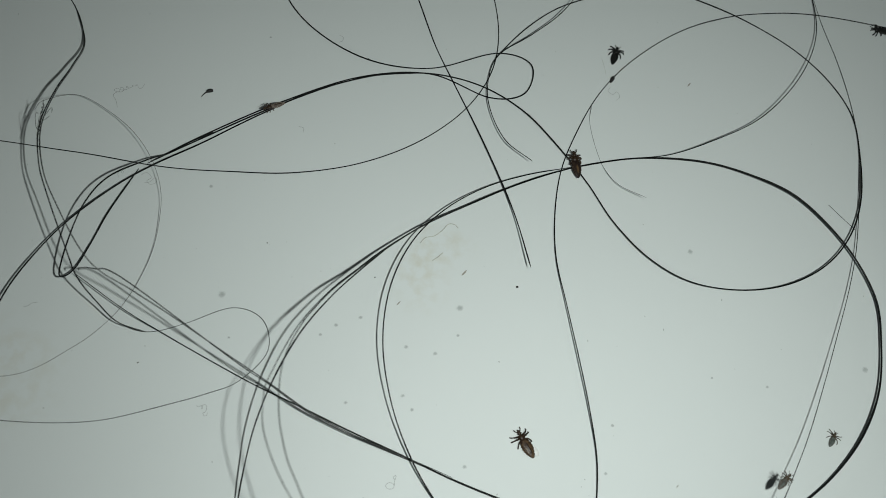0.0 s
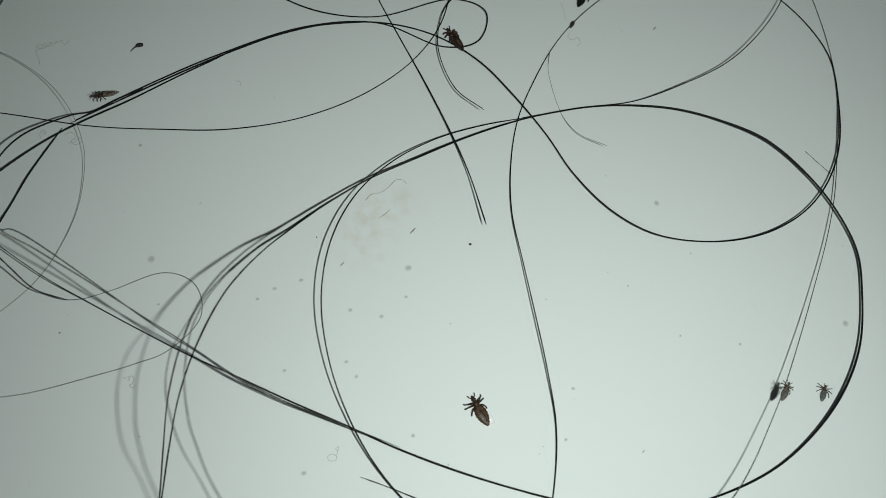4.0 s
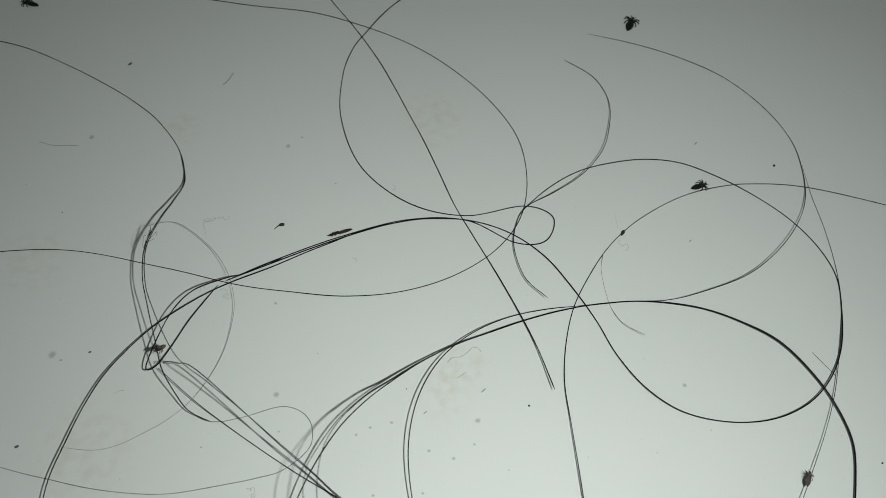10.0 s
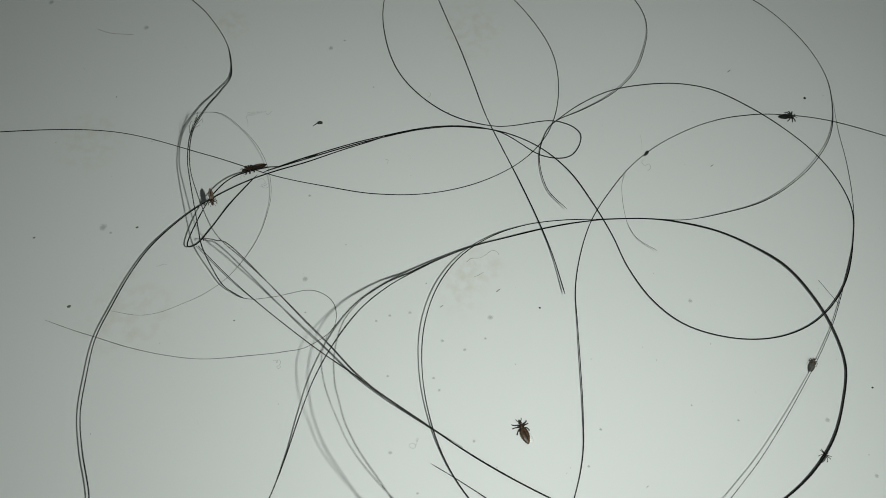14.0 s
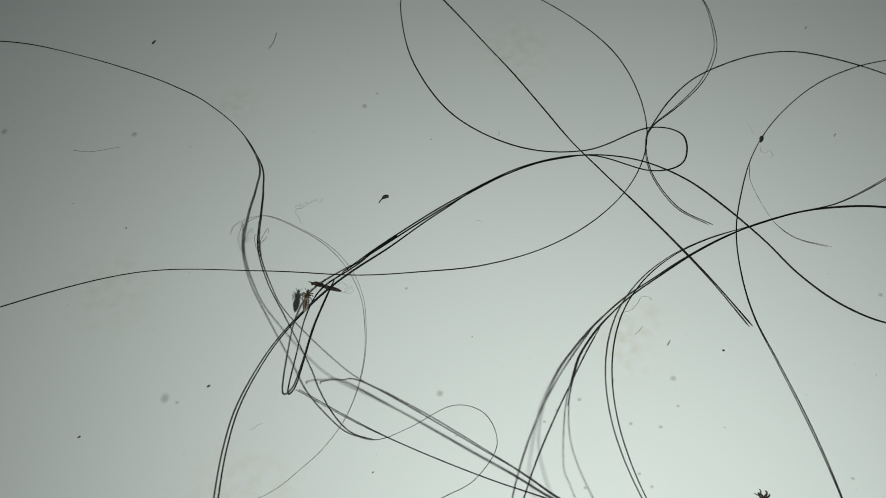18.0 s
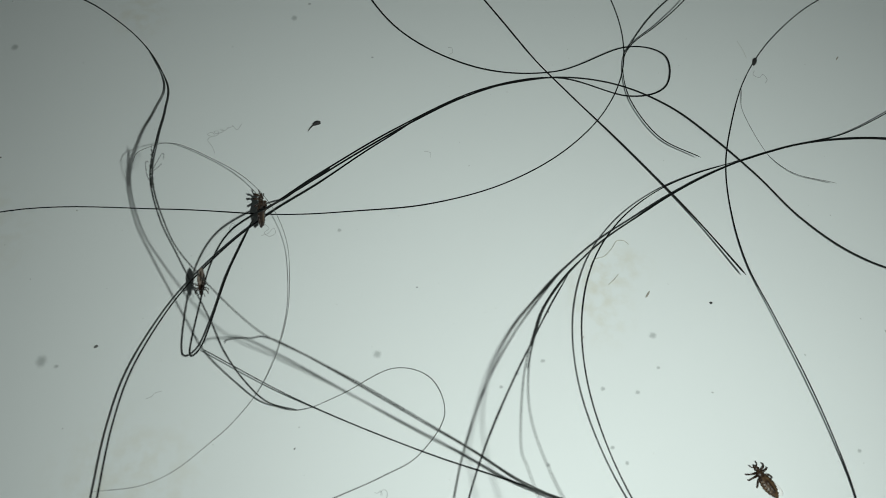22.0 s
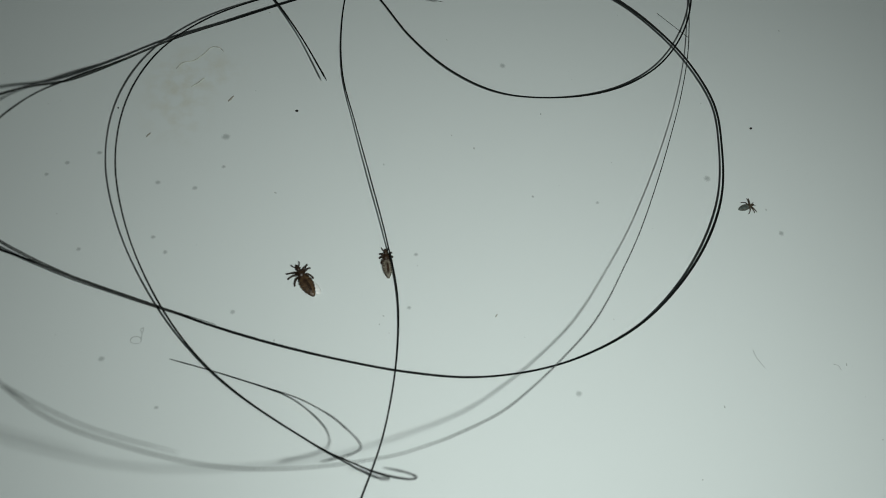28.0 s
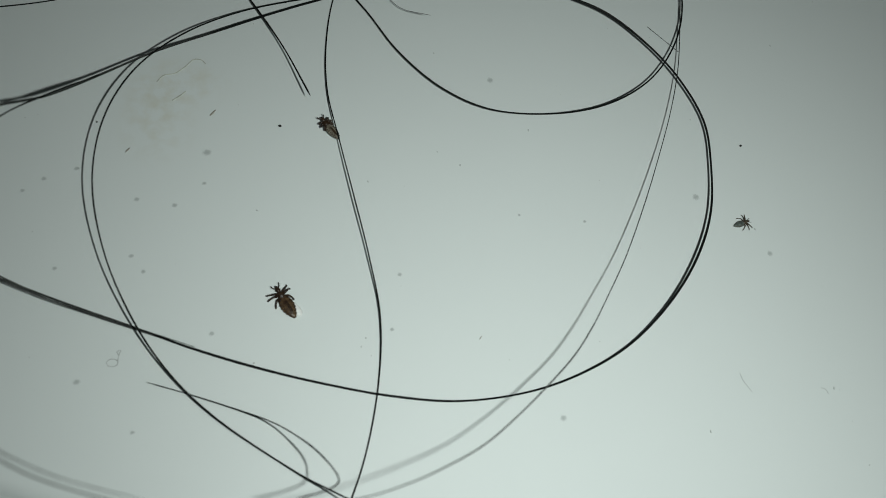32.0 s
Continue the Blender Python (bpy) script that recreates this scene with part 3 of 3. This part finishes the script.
fibre([(33.3, -18.8, 0.03), (33.6, -18.9, 0.03), (33.7, -19.2, 0.03)], 0.012, "tiny grey lint hook")
fibre([(-17.9, 12.9, 0.03), (-17.5, 12.8, 0.03), (-17.5, 12.4, 0.03)], 0.012, "tiny grey lint hook")
fibre([(-15.2, 22.3, 0.03), (-14.9, 22.2, 0.03), (-14.9, 21.8, 0.03), (-15.2, 21.6, 0.03)], 0.012, "tiny grey lint hook")
fibre([(27.3, 9.2, 0.03), (28.3, 8.1, 0.03), (29.3, 7.0, 0.03)], 0.024, "short straight grey fibre on the sheet", TANGLE)
fibre([(-51.5, 21.7, 0.03), (-50.0, 21.5, 0.04), (-47.6, 21.9, 0.03)], 0.018, "short pale fibre on the sheet", HAIR_THIN)
fibre([(-35.3, 32.7, 0.03), (-34.9, 33.4, 0.03), (-34.6, 34.6, 0.03)], 0.026, "short bent dark fibre on the sheet", TANGLE)


def tangle(x, y, z, turn, label, seed, core, loops):
    """Lint caught on a hair: a fuzzy core along it and loose oval curls (place, radii, start, lean)."""
    rng = random.Random(seed)
    ob = tagged(new("lint_tangle"), label, "lint", "lint fibres")
    ob.matrix_world = pose(x * MM, y * MM, z * MM, 0, 0, turn)
    for k in range(core):
        y0 = rng.uniform(-1.0, 1.3)
        c = [(rng.gauss(0, 0.045), y0 - 0.16 * i + rng.uniform(-0.08, 0.08), rng.gauss(0, 0.05)) for i in range(6)]
        part("fibre", tube(bmesh.new(), [v * MM for v in spline(c, 4)], MM * 0.018, 5), TANGLE, ob)
    for cx, cy, rx, ry, a0, lean in loops:
        c = []
        for i in range(11):
            x, y = rx * math.cos(a0 + 0.58 * i), ry * math.sin(a0 + 0.58 * i)
            c.append((cx + x * math.cos(lean) - y * math.sin(lean), cy + x * math.sin(lean) + y * math.cos(lean), 0.12 * math.sin(i)))
        part("curl", tube(bmesh.new(), [v * MM for v in spline(c, 4)], MM * 0.016, 5), TANGLE, ob)


tangle(-34.62, 7.28, 8.08, 3, "fuzzy grey lint tangled round a dark hair", 6, 12, ((0.35, 0.15, 0.16, 0.62, 0.6, -0.5), (-0.2, -0.3, 0.12, 0.6, 1.2, 0.1)))


# ---- the torch: a white diode in a small dark housing ----
def build_torch():
    m = bpy.data.materials.new("torch_diode")
    m.use_nodes = True
    b = m.node_tree.nodes["Principled BSDF"]
    b.inputs["Base Color"].default_value = (0.9, 0.9, 0.85, 1)
    b.inputs["Emission Color"].default_value = (0.93, 1.0, 0.967, 1)
    b.inputs["Emission Strength"].default_value = TORCH_POWER
    bm = bmesh.new()
    bmesh.ops.create_cone(bm, cap_ends=True, segments=24, radius1=1.0 * MM, radius2=1.1 * MM, depth=0.8 * MM, matrix=Matrix.Translation((0, 0, 0.45 * MM)))
    bmesh.ops.bevel(bm, geom=[e for e in bm.edges if len(e.link_faces) == 2 and e.calc_face_angle(0) > 1], offset=0.12 * MM, segments=2)
    torch = tagged(link("torch", bm, material("torch_housing", (0.02, 0.02, 0.02), 0.5)), "small dark torch with a white diode held above the sheet", "torch")
    bm = bmesh.new()
    bmesh.ops.create_circle(bm, cap_ends=True, segments=10, radius=0.7 * MM)
    for f in bm.faces:
        f.normal_update()
        if f.normal.z > 0:
            f.normal_flip()
    part("diode", bm, m, torch, "glowing white diode")
    return torch


torch = build_torch()


# ---- lice ----
def blob(bm, centre, radii, turn=0, cuts=(10, 8)):
    m = Matrix.Translation(centre) @ Matrix.Rotation(turn, 4, "Z") @ Matrix.Diagonal((*radii, 1))
    bmesh.ops.create_uvsphere(bm, u_segments=cuts[0], v_segments=cuts[1], radius=1, matrix=m)
    return bm


def abdomen(length, width, lobes=7, notch=0.05):
    """A flat egg with gently notched sides; it runs back from y = 0."""
    bm = bmesh.new()
    rings, n, sides = [], 42, 18
    for i in range(n + 1):
        s = i / n
        w = width * math.sin(math.pi * (0.14 + 0.83 * s ** 0.9)) ** 0.75
        w *= 1 + notch * math.cos(2 * math.pi * lobes * s)
        h = 0.42 * width * math.sin(math.pi * (0.10 + 0.86 * s)) ** 0.6
        rings.append([bm.verts.new((w * math.cos(a), -length * s, h * math.sin(a))) for a in (2 * math.pi * k / sides for k in range(sides))])
    for a, b in zip(rings, rings[1:]):
        for k in range(sides):
            bm.faces.new((a[k], b[k], b[(k + 1) % sides], a[(k + 1) % sides]))
    bm.faces.new(rings[0])
    bm.faces.new(rings[-1][::-1])
    return bm


def limb(points, thick):
    return tube(bmesh.new(), spline([Vector(p) for p in points], 5), lambda s: thick * (1.0 - 0.35 * s + 0.12 * math.sin(9 * s)), 7)


def louse(name, length, label, shell, belly, fat=1.0, spread=1.0, tail=False, thin=1.0, splay=0.0, gut=None):
    """length: mm from the head to the tail. The head looks along +y; the middle of the body is at the origin.
    splay: how far the two sides' legs differ."""
    u = length * MM
    ob = tagged(new(name), label, "louse", "lice")
    bm = abdomen(0.60 * u, 0.165 * fat * u)
    bmesh.ops.translate(bm, verts=bm.verts, vec=(0, 0.11 * u, 0.085 * u))
    body = part("abdomen", bm, belly, ob)
    for k in range(7):
        y = 0.03 - 0.072 * k
        s = (0.11 - y) / 0.60
        w = 0.80 * 0.165 * fat * math.sin(math.pi * (0.14 + 0.83 * s ** 0.9)) ** 0.75
        z = 0.085 + 0.36 * 0.165 * fat
        for sx in (-1, 1):
            reach = random.uniform(0.55, 0.85)
            c = spline([(sx * 1.06 * w * u, y * u, (z - 0.034) * u), (sx * 0.5 * (1 + reach) * w * u, (y - 0.006) * u, (z - 0.014) * u), (sx * reach * w * u, (y + random.uniform(-0.012, 0.006)) * u, (z - 0.006) * u)], 4)
            part("plate", tube(bmesh.new(), c, lambda q: 0.016 * u * (1.2 - 0.6 * q), 6), shell, body)
    part("gut", blob(bmesh.new(), (0.008 * u, -0.20 * u, (0.085 + 0.36 * 0.165 * fat) * u), (0.045 * fat * u, 0.17 * u, 0.014 * u)), gut or shell, body, "gut that shows through the back")
    if tail:
        part("tail_skin", blob(bmesh.new(), (0.105 * u, -0.27 * u, 0.06 * u), (0.115 * u, 0.25 * u, 0.04 * u), 0.25), GLASSY, ob, "clear whitish skin at the tail")
    part("thorax", blob(bmesh.new(), (0, 0.16 * u, 0.095 * u), (0.095 * u, 0.105 * u, 0.06 * u)), shell, ob)
    head = part("head", blob(bmesh.new(), (0, 0.31 * u, 0.095 * u), (0.058 * u, 0.080 * u, 0.045 * u)), shell, ob)
    part("snout", blob(bmesh.new(), (0, 0.385 * u, 0.09 * u), (0.032 * u, 0.045 * u, 0.028 * u)), shell, head)
    for sx in (-1, 1):
        part("eye", blob(bmesh.new(), (sx * 0.054 * u, 0.30 * u, 0.11 * u), (0.015 * u,) * 3, 0, (8, 6)), DARK, head)
        part("antenna", limb([(sx * 0.04 * u, 0.36 * u, 0.095 * u), (sx * 0.085 * u, 0.40 * u, 0.10 * u), (sx * 0.105 * u, 0.47 * u, 0.09 * u)], 0.017 * thin * u), shell, head)
        for k, (y, out, fore) in enumerate(((0.23, 0.24, 0.10), (0.17, 0.27, 0.02), (0.10, 0.20, -0.14))):
            o, f = out * spread * (1 + sx * splay), fore * spread
            bend = random.uniform(-0.02, 0.02)
            pts = [(sx * 0.06 * u, y * u, 0.085 * u), (sx * (0.07 + 0.45 * o) * u, (y + 0.30 * f + 0.5 * bend) * u, 0.13 * u), (sx * (0.06 + 0.85 * o) * u, (y + 0.85 * f + bend) * u, 0.09 * u), (sx * (0.05 + o) * u, (y + 1.2 * f + bend) * u, 0.03 * u)]
            hip = Vector(pts[0])
            pts = [Vector(p) - hip for p in pts]
            leg = part("leg", limb(pts, 0.032 * thin * u), shell, ob)
            leg.location = hip
            e = pts[-1]
            part("claw", limb([e, e + Vector((sx * 0.012 * u, 0.012 * u, -0.008 * u)), e + Vector((-sx * 0.004 * u, 0.03 * u, -0.016 * u))], 0.016 * thin * u), shell, leg)
    return ob


resting = louse("louse", 2.5, "brown head louse resting on the white sheet", SHELL, BELLY, 1.0, 0.9, True, 0.85, -0.12)
wanderer = louse("louse", 1.45, "small grey nymph louse walking on the sheet", UMBER, GREY, 0.95, 1.3, False, 0.8, gut=GREY)
climber = louse("louse", 2.75, "dark brown head louse clinging to the hair bundle", SHELL, RUST, 0.88, 0.55, gut=BELLY)
leader = louse("louse", 2.0, "pale brown nymph louse clinging to a folded hair", SHELL, PALE, 0.72, 0.55, False, 0.7)
arc_louse = louse("louse", 2.25, "black louse climbing along the arched hair", DARK, DARK, 0.88, 0.95)
edge_louse = louse("louse", 2.35, "black louse far out on the arched hair", DARK, DARK, 1.0, 0.8)
far_louse = louse("louse", 2.9, "dark louse at the far edge of the sheet", DARK, DARK, 1.0, 1.0)
pair_louse = louse("louse", 1.6, "grey-brown nymph louse on the raised hair", UMBER, CLEAR, 0.9, 0.8, False, 0.8, gut=GREY)
corner_louse = louse("louse", 2.3, "black louse resting far out on the sheet", DARK, DARK, 0.9, 0.8)
strand_louse = louse("louse", 2.15, "pale grey-brown louse climbing a single hair", SHELL, STRAW, 0.9, 0.5, False, 1.15, gut=SHELL)


def crawl(thing, rows):
    """rows: seconds, place in mm, heading and, where the louse leans over or rears up on its hair, both angles in degrees."""
    for_all = [(*row, 0, 0)[:7] for row in rows]
    walk(thing, [(t, pose(MM * x, MM * y, MM * z, 0, 0, yaw) @ pose(0, 0, 0, pitch, lean, 0)) for t, x, y, z, yaw, lean, pitch in for_all])


def step(thing, reach, pause, start=0.0, end=32.0):
    """Each leg swings a little at its hip, as the louse treads; legs that neighbour each other move in turn."""
    legs = [p for p in thing.children if p.name.startswith("leg")]
    for k, leg in enumerate(legs):
        hip = leg.location.copy()
        side = 1 if hip.x > 0 else -1
        beat = random.Random(17 * k + len(thing.name))
        rows, t = [(0.0, pose(*hip))], start
        while t < end - pause:
            t += pause * beat.uniform(0.7, 1.3)
            swing = reach * side * math.sin(3.1 * t / pause + 1.7 * k) * beat.uniform(0.5, 1.0)
            rows.append((t, pose(*hip, 0, 0, swing)))
        walk(leg, [row for row in rows if row[0] < 31.9] + [(32.0, pose(*hip))])


def motions():
    # the torch goes with the phone
    walk(torch, [(t, pose(MM * x, MM * y, MM * z, rx, ry, rz) @ pose(*[MM * v for v in TORCH], *TORCH_AIM)) for t, x, y, z, rx, ry, rz in PATH])
    # the straight hair is dragged round a little, then lies still
    walk(swinging, [(t, pose(MM * (SWING[0] + x), MM * (SWING[1] + y), 0, 0, 0, turn)) for t, x, y, turn in ((0, 2.0, 1.4, -8.4), (3.5, 1.6, 1.0, -6.8), (5.5, 1.45, 0.75, -6.0), (6, 1.3, 0.6, -5.1), (6.5, 0.6, 0.3, -2.5), (7.2, 0, 0, 0), (32, 0, 0, 0))])
    crawl(resting, [(0, 0.45, -12.07, 0.00, 31), (3, 0.55, -12.19, 0.00, 30), (6, 0.42, -11.92, 0.00, 29), (13, 0.32, -12.00, 0.00, 31), (16, 0.03, -12.48, 0.00, 29), (19, 0.32, -11.75, 0.00, 27), (23, 0.40, -11.75, 0.00, 25), (24.5, 0.43, -11.74, 0.00, 25), (26.5, 0.01, -11.71, 0.00, 26), (28, 0.23, -12.05, 0.00, 26), (30, 0.18, -12.04, 0.00, 31), (32, 0.19, -12.09, 0.00, 29)])
    crawl(wanderer, [(0, 24.22, -10.80, 0.00, -33), (1, 24.66, -10.66, 0.00, -31), (2, 24.84, -10.68, 0.00, -29), (3, 24.96, -10.58, 0.00, -27), (3.5, 25.22, -10.57, 0.00, -26), (5.5, 25.10, -9.62, 0.00, -22), (6, 24.95, -9.58, 0.00, -21), (6.5, 25.21, -9.48, 0.00, -21), (7, 25.43, -9.36, 0.00, -22), (7.5, 25.46, -9.51, 0.00, -22), (12.5, 26.52, -9.34, 0.00, -27), (13, 26.79, -8.94, 0.00, -28), (13.5, 27.16, -8.88, 0.00, -29), (15.5, 27.83, -8.43, 0.00, -35), (27.5, 30.44, -7.64, 0.00, -70), (28, 30.23, -7.49, 0.00, -72), (28.5, 30.58, -7.81, 0.00, -73), (29, 30.25, -7.85, -0.00, -74), (30, 30.58, -7.67, 0.00, -76), (31, 30.73, -7.35, 0.00, -74), (32, 30.78, -7.27, 0.00, -72)])
    crawl(climber, [(0, 5.04, 10.95, 0.60, 7, 0), (0.5, 4.95, 11.83, 0.14, 17, 0), (1, 4.51, 12.31, 0.15, 16, 0), (1.5, 3.31, 13.33, 0.16, 26, 0), (2, 2.49, 14.50, 0.17, 23, 0), (2.5, 1.69, 15.43, 0.17, 30, 0), (3, 0.41, 16.16, 0.15, 41, 0), (3.5, -0.31, 17.16, 0.01, 26, 0), (5.5, -4.20, 18.87, 0.00, 62, 50), (6, -5.78, 19.31, 0.00, 62, 56), (6.5, -7.15, 19.42, 0.27, 74, 62), (7, -8.12, 19.31, 0.00, 86, 68), (7.5, -9.64, 19.20, 0.20, 93, 67), (8, -11.13, 19.15, 0.00, 100, 66), (8.5, -13.72, 17.90, 0.00, 107, 65), (9, -15.77, 16.96, 0.00, 115, 65), (9.5, -18.01, 16.02, 0.00, 116, 64), (10, -19.52, 15.37, 0.00, 118, 63), (10.5, -21.04, 14.41, 0.00, 119, 62), (11, -23.00, 13.25, 0.00, 121, 54), (11.5, -24.75, 11.94, 0.00, 123, 46), (12, -26.13, 11.01, 0.00, 124, 38), (12.5, -28.18, 9.49, 0.00, 126, 33), (13, -29.19, 8.88, 0.00, 127, 27), (13.5, -29.62, 8.85, 0.00, 124, 22), (15.5, -32.40, 6.64, 0.00, 113, 20), (16, -32.27, 6.33, 0.00, 110, 23), (16.5, -32.28, 6.42, 0.00, 113, 27), (17, -31.60, 6.67, 0.00, 115, 30), (17.5, -31.14, 7.05, 0.00, 95, 60), (18, -30.64, 7.18, 0.00, 70, 72), (18.3, -30.47, 6.22, 0.00, 66, 72), (18.6, -31.24, 7.51, 0.00, 33, 29), (19, -30.45, 7.25, 0.00, 24, 0), (19.5, -29.59, 7.98, 0.00, 6, 0), (20, -29.67, 8.02, -0.00, 2, 0), (20.5, -29.62, 8.10, -0.00, 1, 0), (21, -29.50, 7.20, 2.20, 0, 62), (22, -29.30, 7.48, 2.20, 0, 62), (23, -29.45, 7.52, 2.20, 0, 62), (24, -29.37, 9.33, 0.00, -26, 0), (24.5, -28.02, 10.18, 0.00, -56, 0), (26.5, -24.08, 12.45, 0.00, -42, 0), (32, -23.78, 11.21, 1.79, -42, 0)])
    crawl(leader, [(0, -19.85, 13.30, 2.04, 113, 0, 0), (1, -21.45, 13.03, 1.83, 111, 0, 0), (2, -23.79, 11.52, 1.96, 110, 0, 0), (3, -24.93, 11.00, 1.81, 108, 0, 0), (3.5, -25.77, 10.34, 1.69, 108, 0, 0), (5.5, -28.61, 8.24, 1.68, 104, 0, 0), (6, -29.03, 6.89, 2.58, 104, 0, 0), (6.5, -30.00, 6.50, 2.52, 116, 0, 0), (7, -31.29, 5.50, 2.67, 128, 0, 0), (7.5, -31.74, 4.60, 3.30, 140, 0, 0), (8, -31.93, 2.95, 3.58, 147, 0, 0), (8.5, -32.53, 1.82, 3.53, 154, 0, 0), (9, -32.29, 0.56, 4.60, 161, 0, 0), (9.5, -32.31, -0.04, 4.81, 164, 0, 20), (10, -31.72, -1.49, 5.18, 167, 0, 45), (10.5, -31.86, -2.32, 5.40, 170, 0, 58), (11, -32.00, -2.60, 4.80, 173, 0, 70), (11.5, -32.35, -2.35, 4.15, 177, 0, 76), (12, -32.60, -2.20, 3.65, 180, 0, 76), (12.5, -32.45, -1.70, 4.30, 183, 0, 40), (13, -32.21, -1.02, 5.38, 186, 0, 0), (13.5, -31.78, 0.34, 6.47, 186, 0, 0), (15.5, -30.46, 2.57, 5.36, 347, 0, 0), (16, -30.78, 3.57, 5.41, 345, 0, 0), (17, -30.53, 3.51, 5.53, 338, 0, 0), (17.5, -31.44, 3.85, 4.76, 354, 0, 0), (18, -31.65, 3.94, 4.64, 351, 0, 0), (19, -31.06, 4.77, 4.26, 363, 0, 0), (19.5, -30.69, 5.07, 4.15, 363, 0, 0), (20, -30.72, 5.37, 3.65, 418, 0, 0), (20.5, -31.13, 5.23, 3.47, 464, 0, 0), (21, -31.60, 4.55, 3.58, 508, 0, 0), (22, -32.41, 1.70, 3.81, 542, 0, 0), (23, -32.36, -1.95, 4.48, 542, 0, 0), (24, -32.80, -2.40, 3.30, 542, 0, 76), (24.5, -32.75, -2.45, 3.25, 551, 0, 78), (32, -32.75, -2.45, 3.25, 551, 0, 78)])
    crawl(arc_louse, [(0, 9.31, 22.66, 0.06, -18), (1, 9.36, 22.51, 0.06, -20), (2, 9.55, 22.70, 0.06, -22), (3, 9.62, 22.57, 0.06, -23), (3.5, 9.68, 22.77, 0.06, -24), (5.5, 11.09, 22.93, 0.01, -28), (6, 11.24, 23.27, 0.00, -29), (6.5, 11.77, 23.83, 0.00, -46), (7, 12.75, 24.73, 0.00, -48), (7.5, 13.89, 25.30, 0.00, -50), (8, 14.50, 25.75, 0.00, -52), (8.5, 15.39, 26.28, 0.00, -54), (9, 15.91, 26.58, 0.00, -56), (9.5, 16.53, 26.98, 0.00, -59), (10, 17.39, 27.52, 0.00, -61), (10.5, 17.86, 27.80, 0.00, -63), (11, 18.52, 27.77, 0.00, -65), (11.5, 18.94, 27.74, 0.00, -67), (12, 20.05, 28.37, 0.00, -70), (12.5, 21.04, 28.68, 0.00, -72), (13, 21.57, 28.72, 0.00, -74), (13.5, 22.84, 28.59, 0.00, -73), (15.5, 25.69, 29.63, 0.00, -70), (16, 25.66, 29.37, 0.00, -70), (16.5, 25.85, 29.61, 0.00, -85), (17, 26.49, 29.50, 0.00, -99), (32, 26.20, 29.24, 0.34, -99)])
    crawl(edge_louse, [(0, 35.66, 28.24, 0.00, 84), (1, 35.70, 28.16, 0.00, 67), (2, 36.72, 28.37, 0.00, 49), (3, 36.29, 28.06, 0.00, 32), (7, 38.43, 28.63, 0.00, -38), (7.5, 38.47, 29.01, 0.00, -46), (8, 38.85, 28.34, 0.00, -55), (8.5, 39.00, 28.08, 0.00, -64), (9, 39.71, 28.34, 0.00, -72), (9.5, 40.68, 29.04, 0.00, -77), (11, 45.23, 32.08, 0.35, -92), (32, 45.23, 32.08, 0.35, -92)])
    crawl(far_louse, [(0, 9.75, 50.66, 0.00, -22), (9.5, 9.72, 50.33, 0.00, -22), (10, 10.32, 51.23, 0.00, -17), (10.5, 10.17, 51.78, 0.00, -12), (11, 9.93, 51.93, 0.00, -8), (11.5, 9.89, 52.15, 0.00, -3), (12, 9.72, 51.38, 0.00, 2), (32, 9.74, 51.71, 0.00, 2)])
    crawl(pair_louse, [(0, 16.75, -14.95, 5.96, -45), (1, 17.75, -14.50, 5.73, -42), (2, 18.58, -13.68, 5.28, -38), (3, 19.26, -12.71, 4.84, -35), (3.5, 19.72, -12.09, 4.63, -33), (5.5, 20.80, -9.58, 3.72, -26), (6, 21.20, -9.11, 3.56, -24), (6.5, 21.47, -8.45, 3.41, -23), (7, 21.98, -7.87, 3.27, -22), (7.5, 22.61, -7.23, 2.99, -22), (8, 22.68, -6.44, 2.85, -21), (8.5, 23.36, -5.60, 2.59, -20), (9, 23.69, -5.12, 2.47, -19), (9.5, 23.96, -4.61, 2.36, -18), (10, 24.03, -4.26, 2.25, -18), (10.5, 24.58, -3.86, 2.15, -17), (11, 24.83, -3.11, 2.06, -17), (11.5, 25.43, -2.16, 1.91, -16), (12, 25.30, -2.14, 1.91, -15), (12.5, 25.48, -1.98, 1.85, -15), (13, 25.64, -1.72, 1.85, -14), (13.5, 25.53, -1.34, 1.80, -14), (15.5, 27.41, 1.41, 1.54, -15), (20, 30.50, 13.80, 0.40, -15), (26.5, 30.00, 21.80, 0.40, 0), (32, 29.60, 26.80, 0.40, 0)])
    crawl(strand_louse, [(0, 1.00, -30.70, 0.20, -3), (24.5, 3.00, -26.20, 0.20, -3), (26.5, 5.74, -14.89, 0.00, -3), (27, 5.54, -13.99, 0.00, 0), (27.5, 5.76, -13.06, 0.00, 3), (28, 5.24, -11.06, 0.00, 2), (28.5, 5.31, -10.02, 0.05, 3), (29, 4.97, -8.83, 0.22, 1), (30, 4.29, -6.06, 0.49, 10), (31, 3.94, -3.07, 0.47, 15), (32, 3.22, -0.36, 0.34, 34)])
    crawl(corner_louse, [(0, -59.60, 41.20, 0.00, 80), (12, -59.28, 40.66, 0.00, 80), (16.5, -63.00, 41.60, 0.00, 85), (32, -64.50, 41.80, 0.00, 85)])
    step(resting, 6, 0.7)
    step(wanderer, 14, 0.3)
    step(climber, 8, 0.5)
    step(leader, 7, 0.6)
    step(arc_louse, 8, 0.5, 0.0, 18.0)
    step(pair_louse, 7, 0.6, 0.0, 17.0)
    step(strand_louse, 10, 0.35, 26.0, 32.0)


motions()
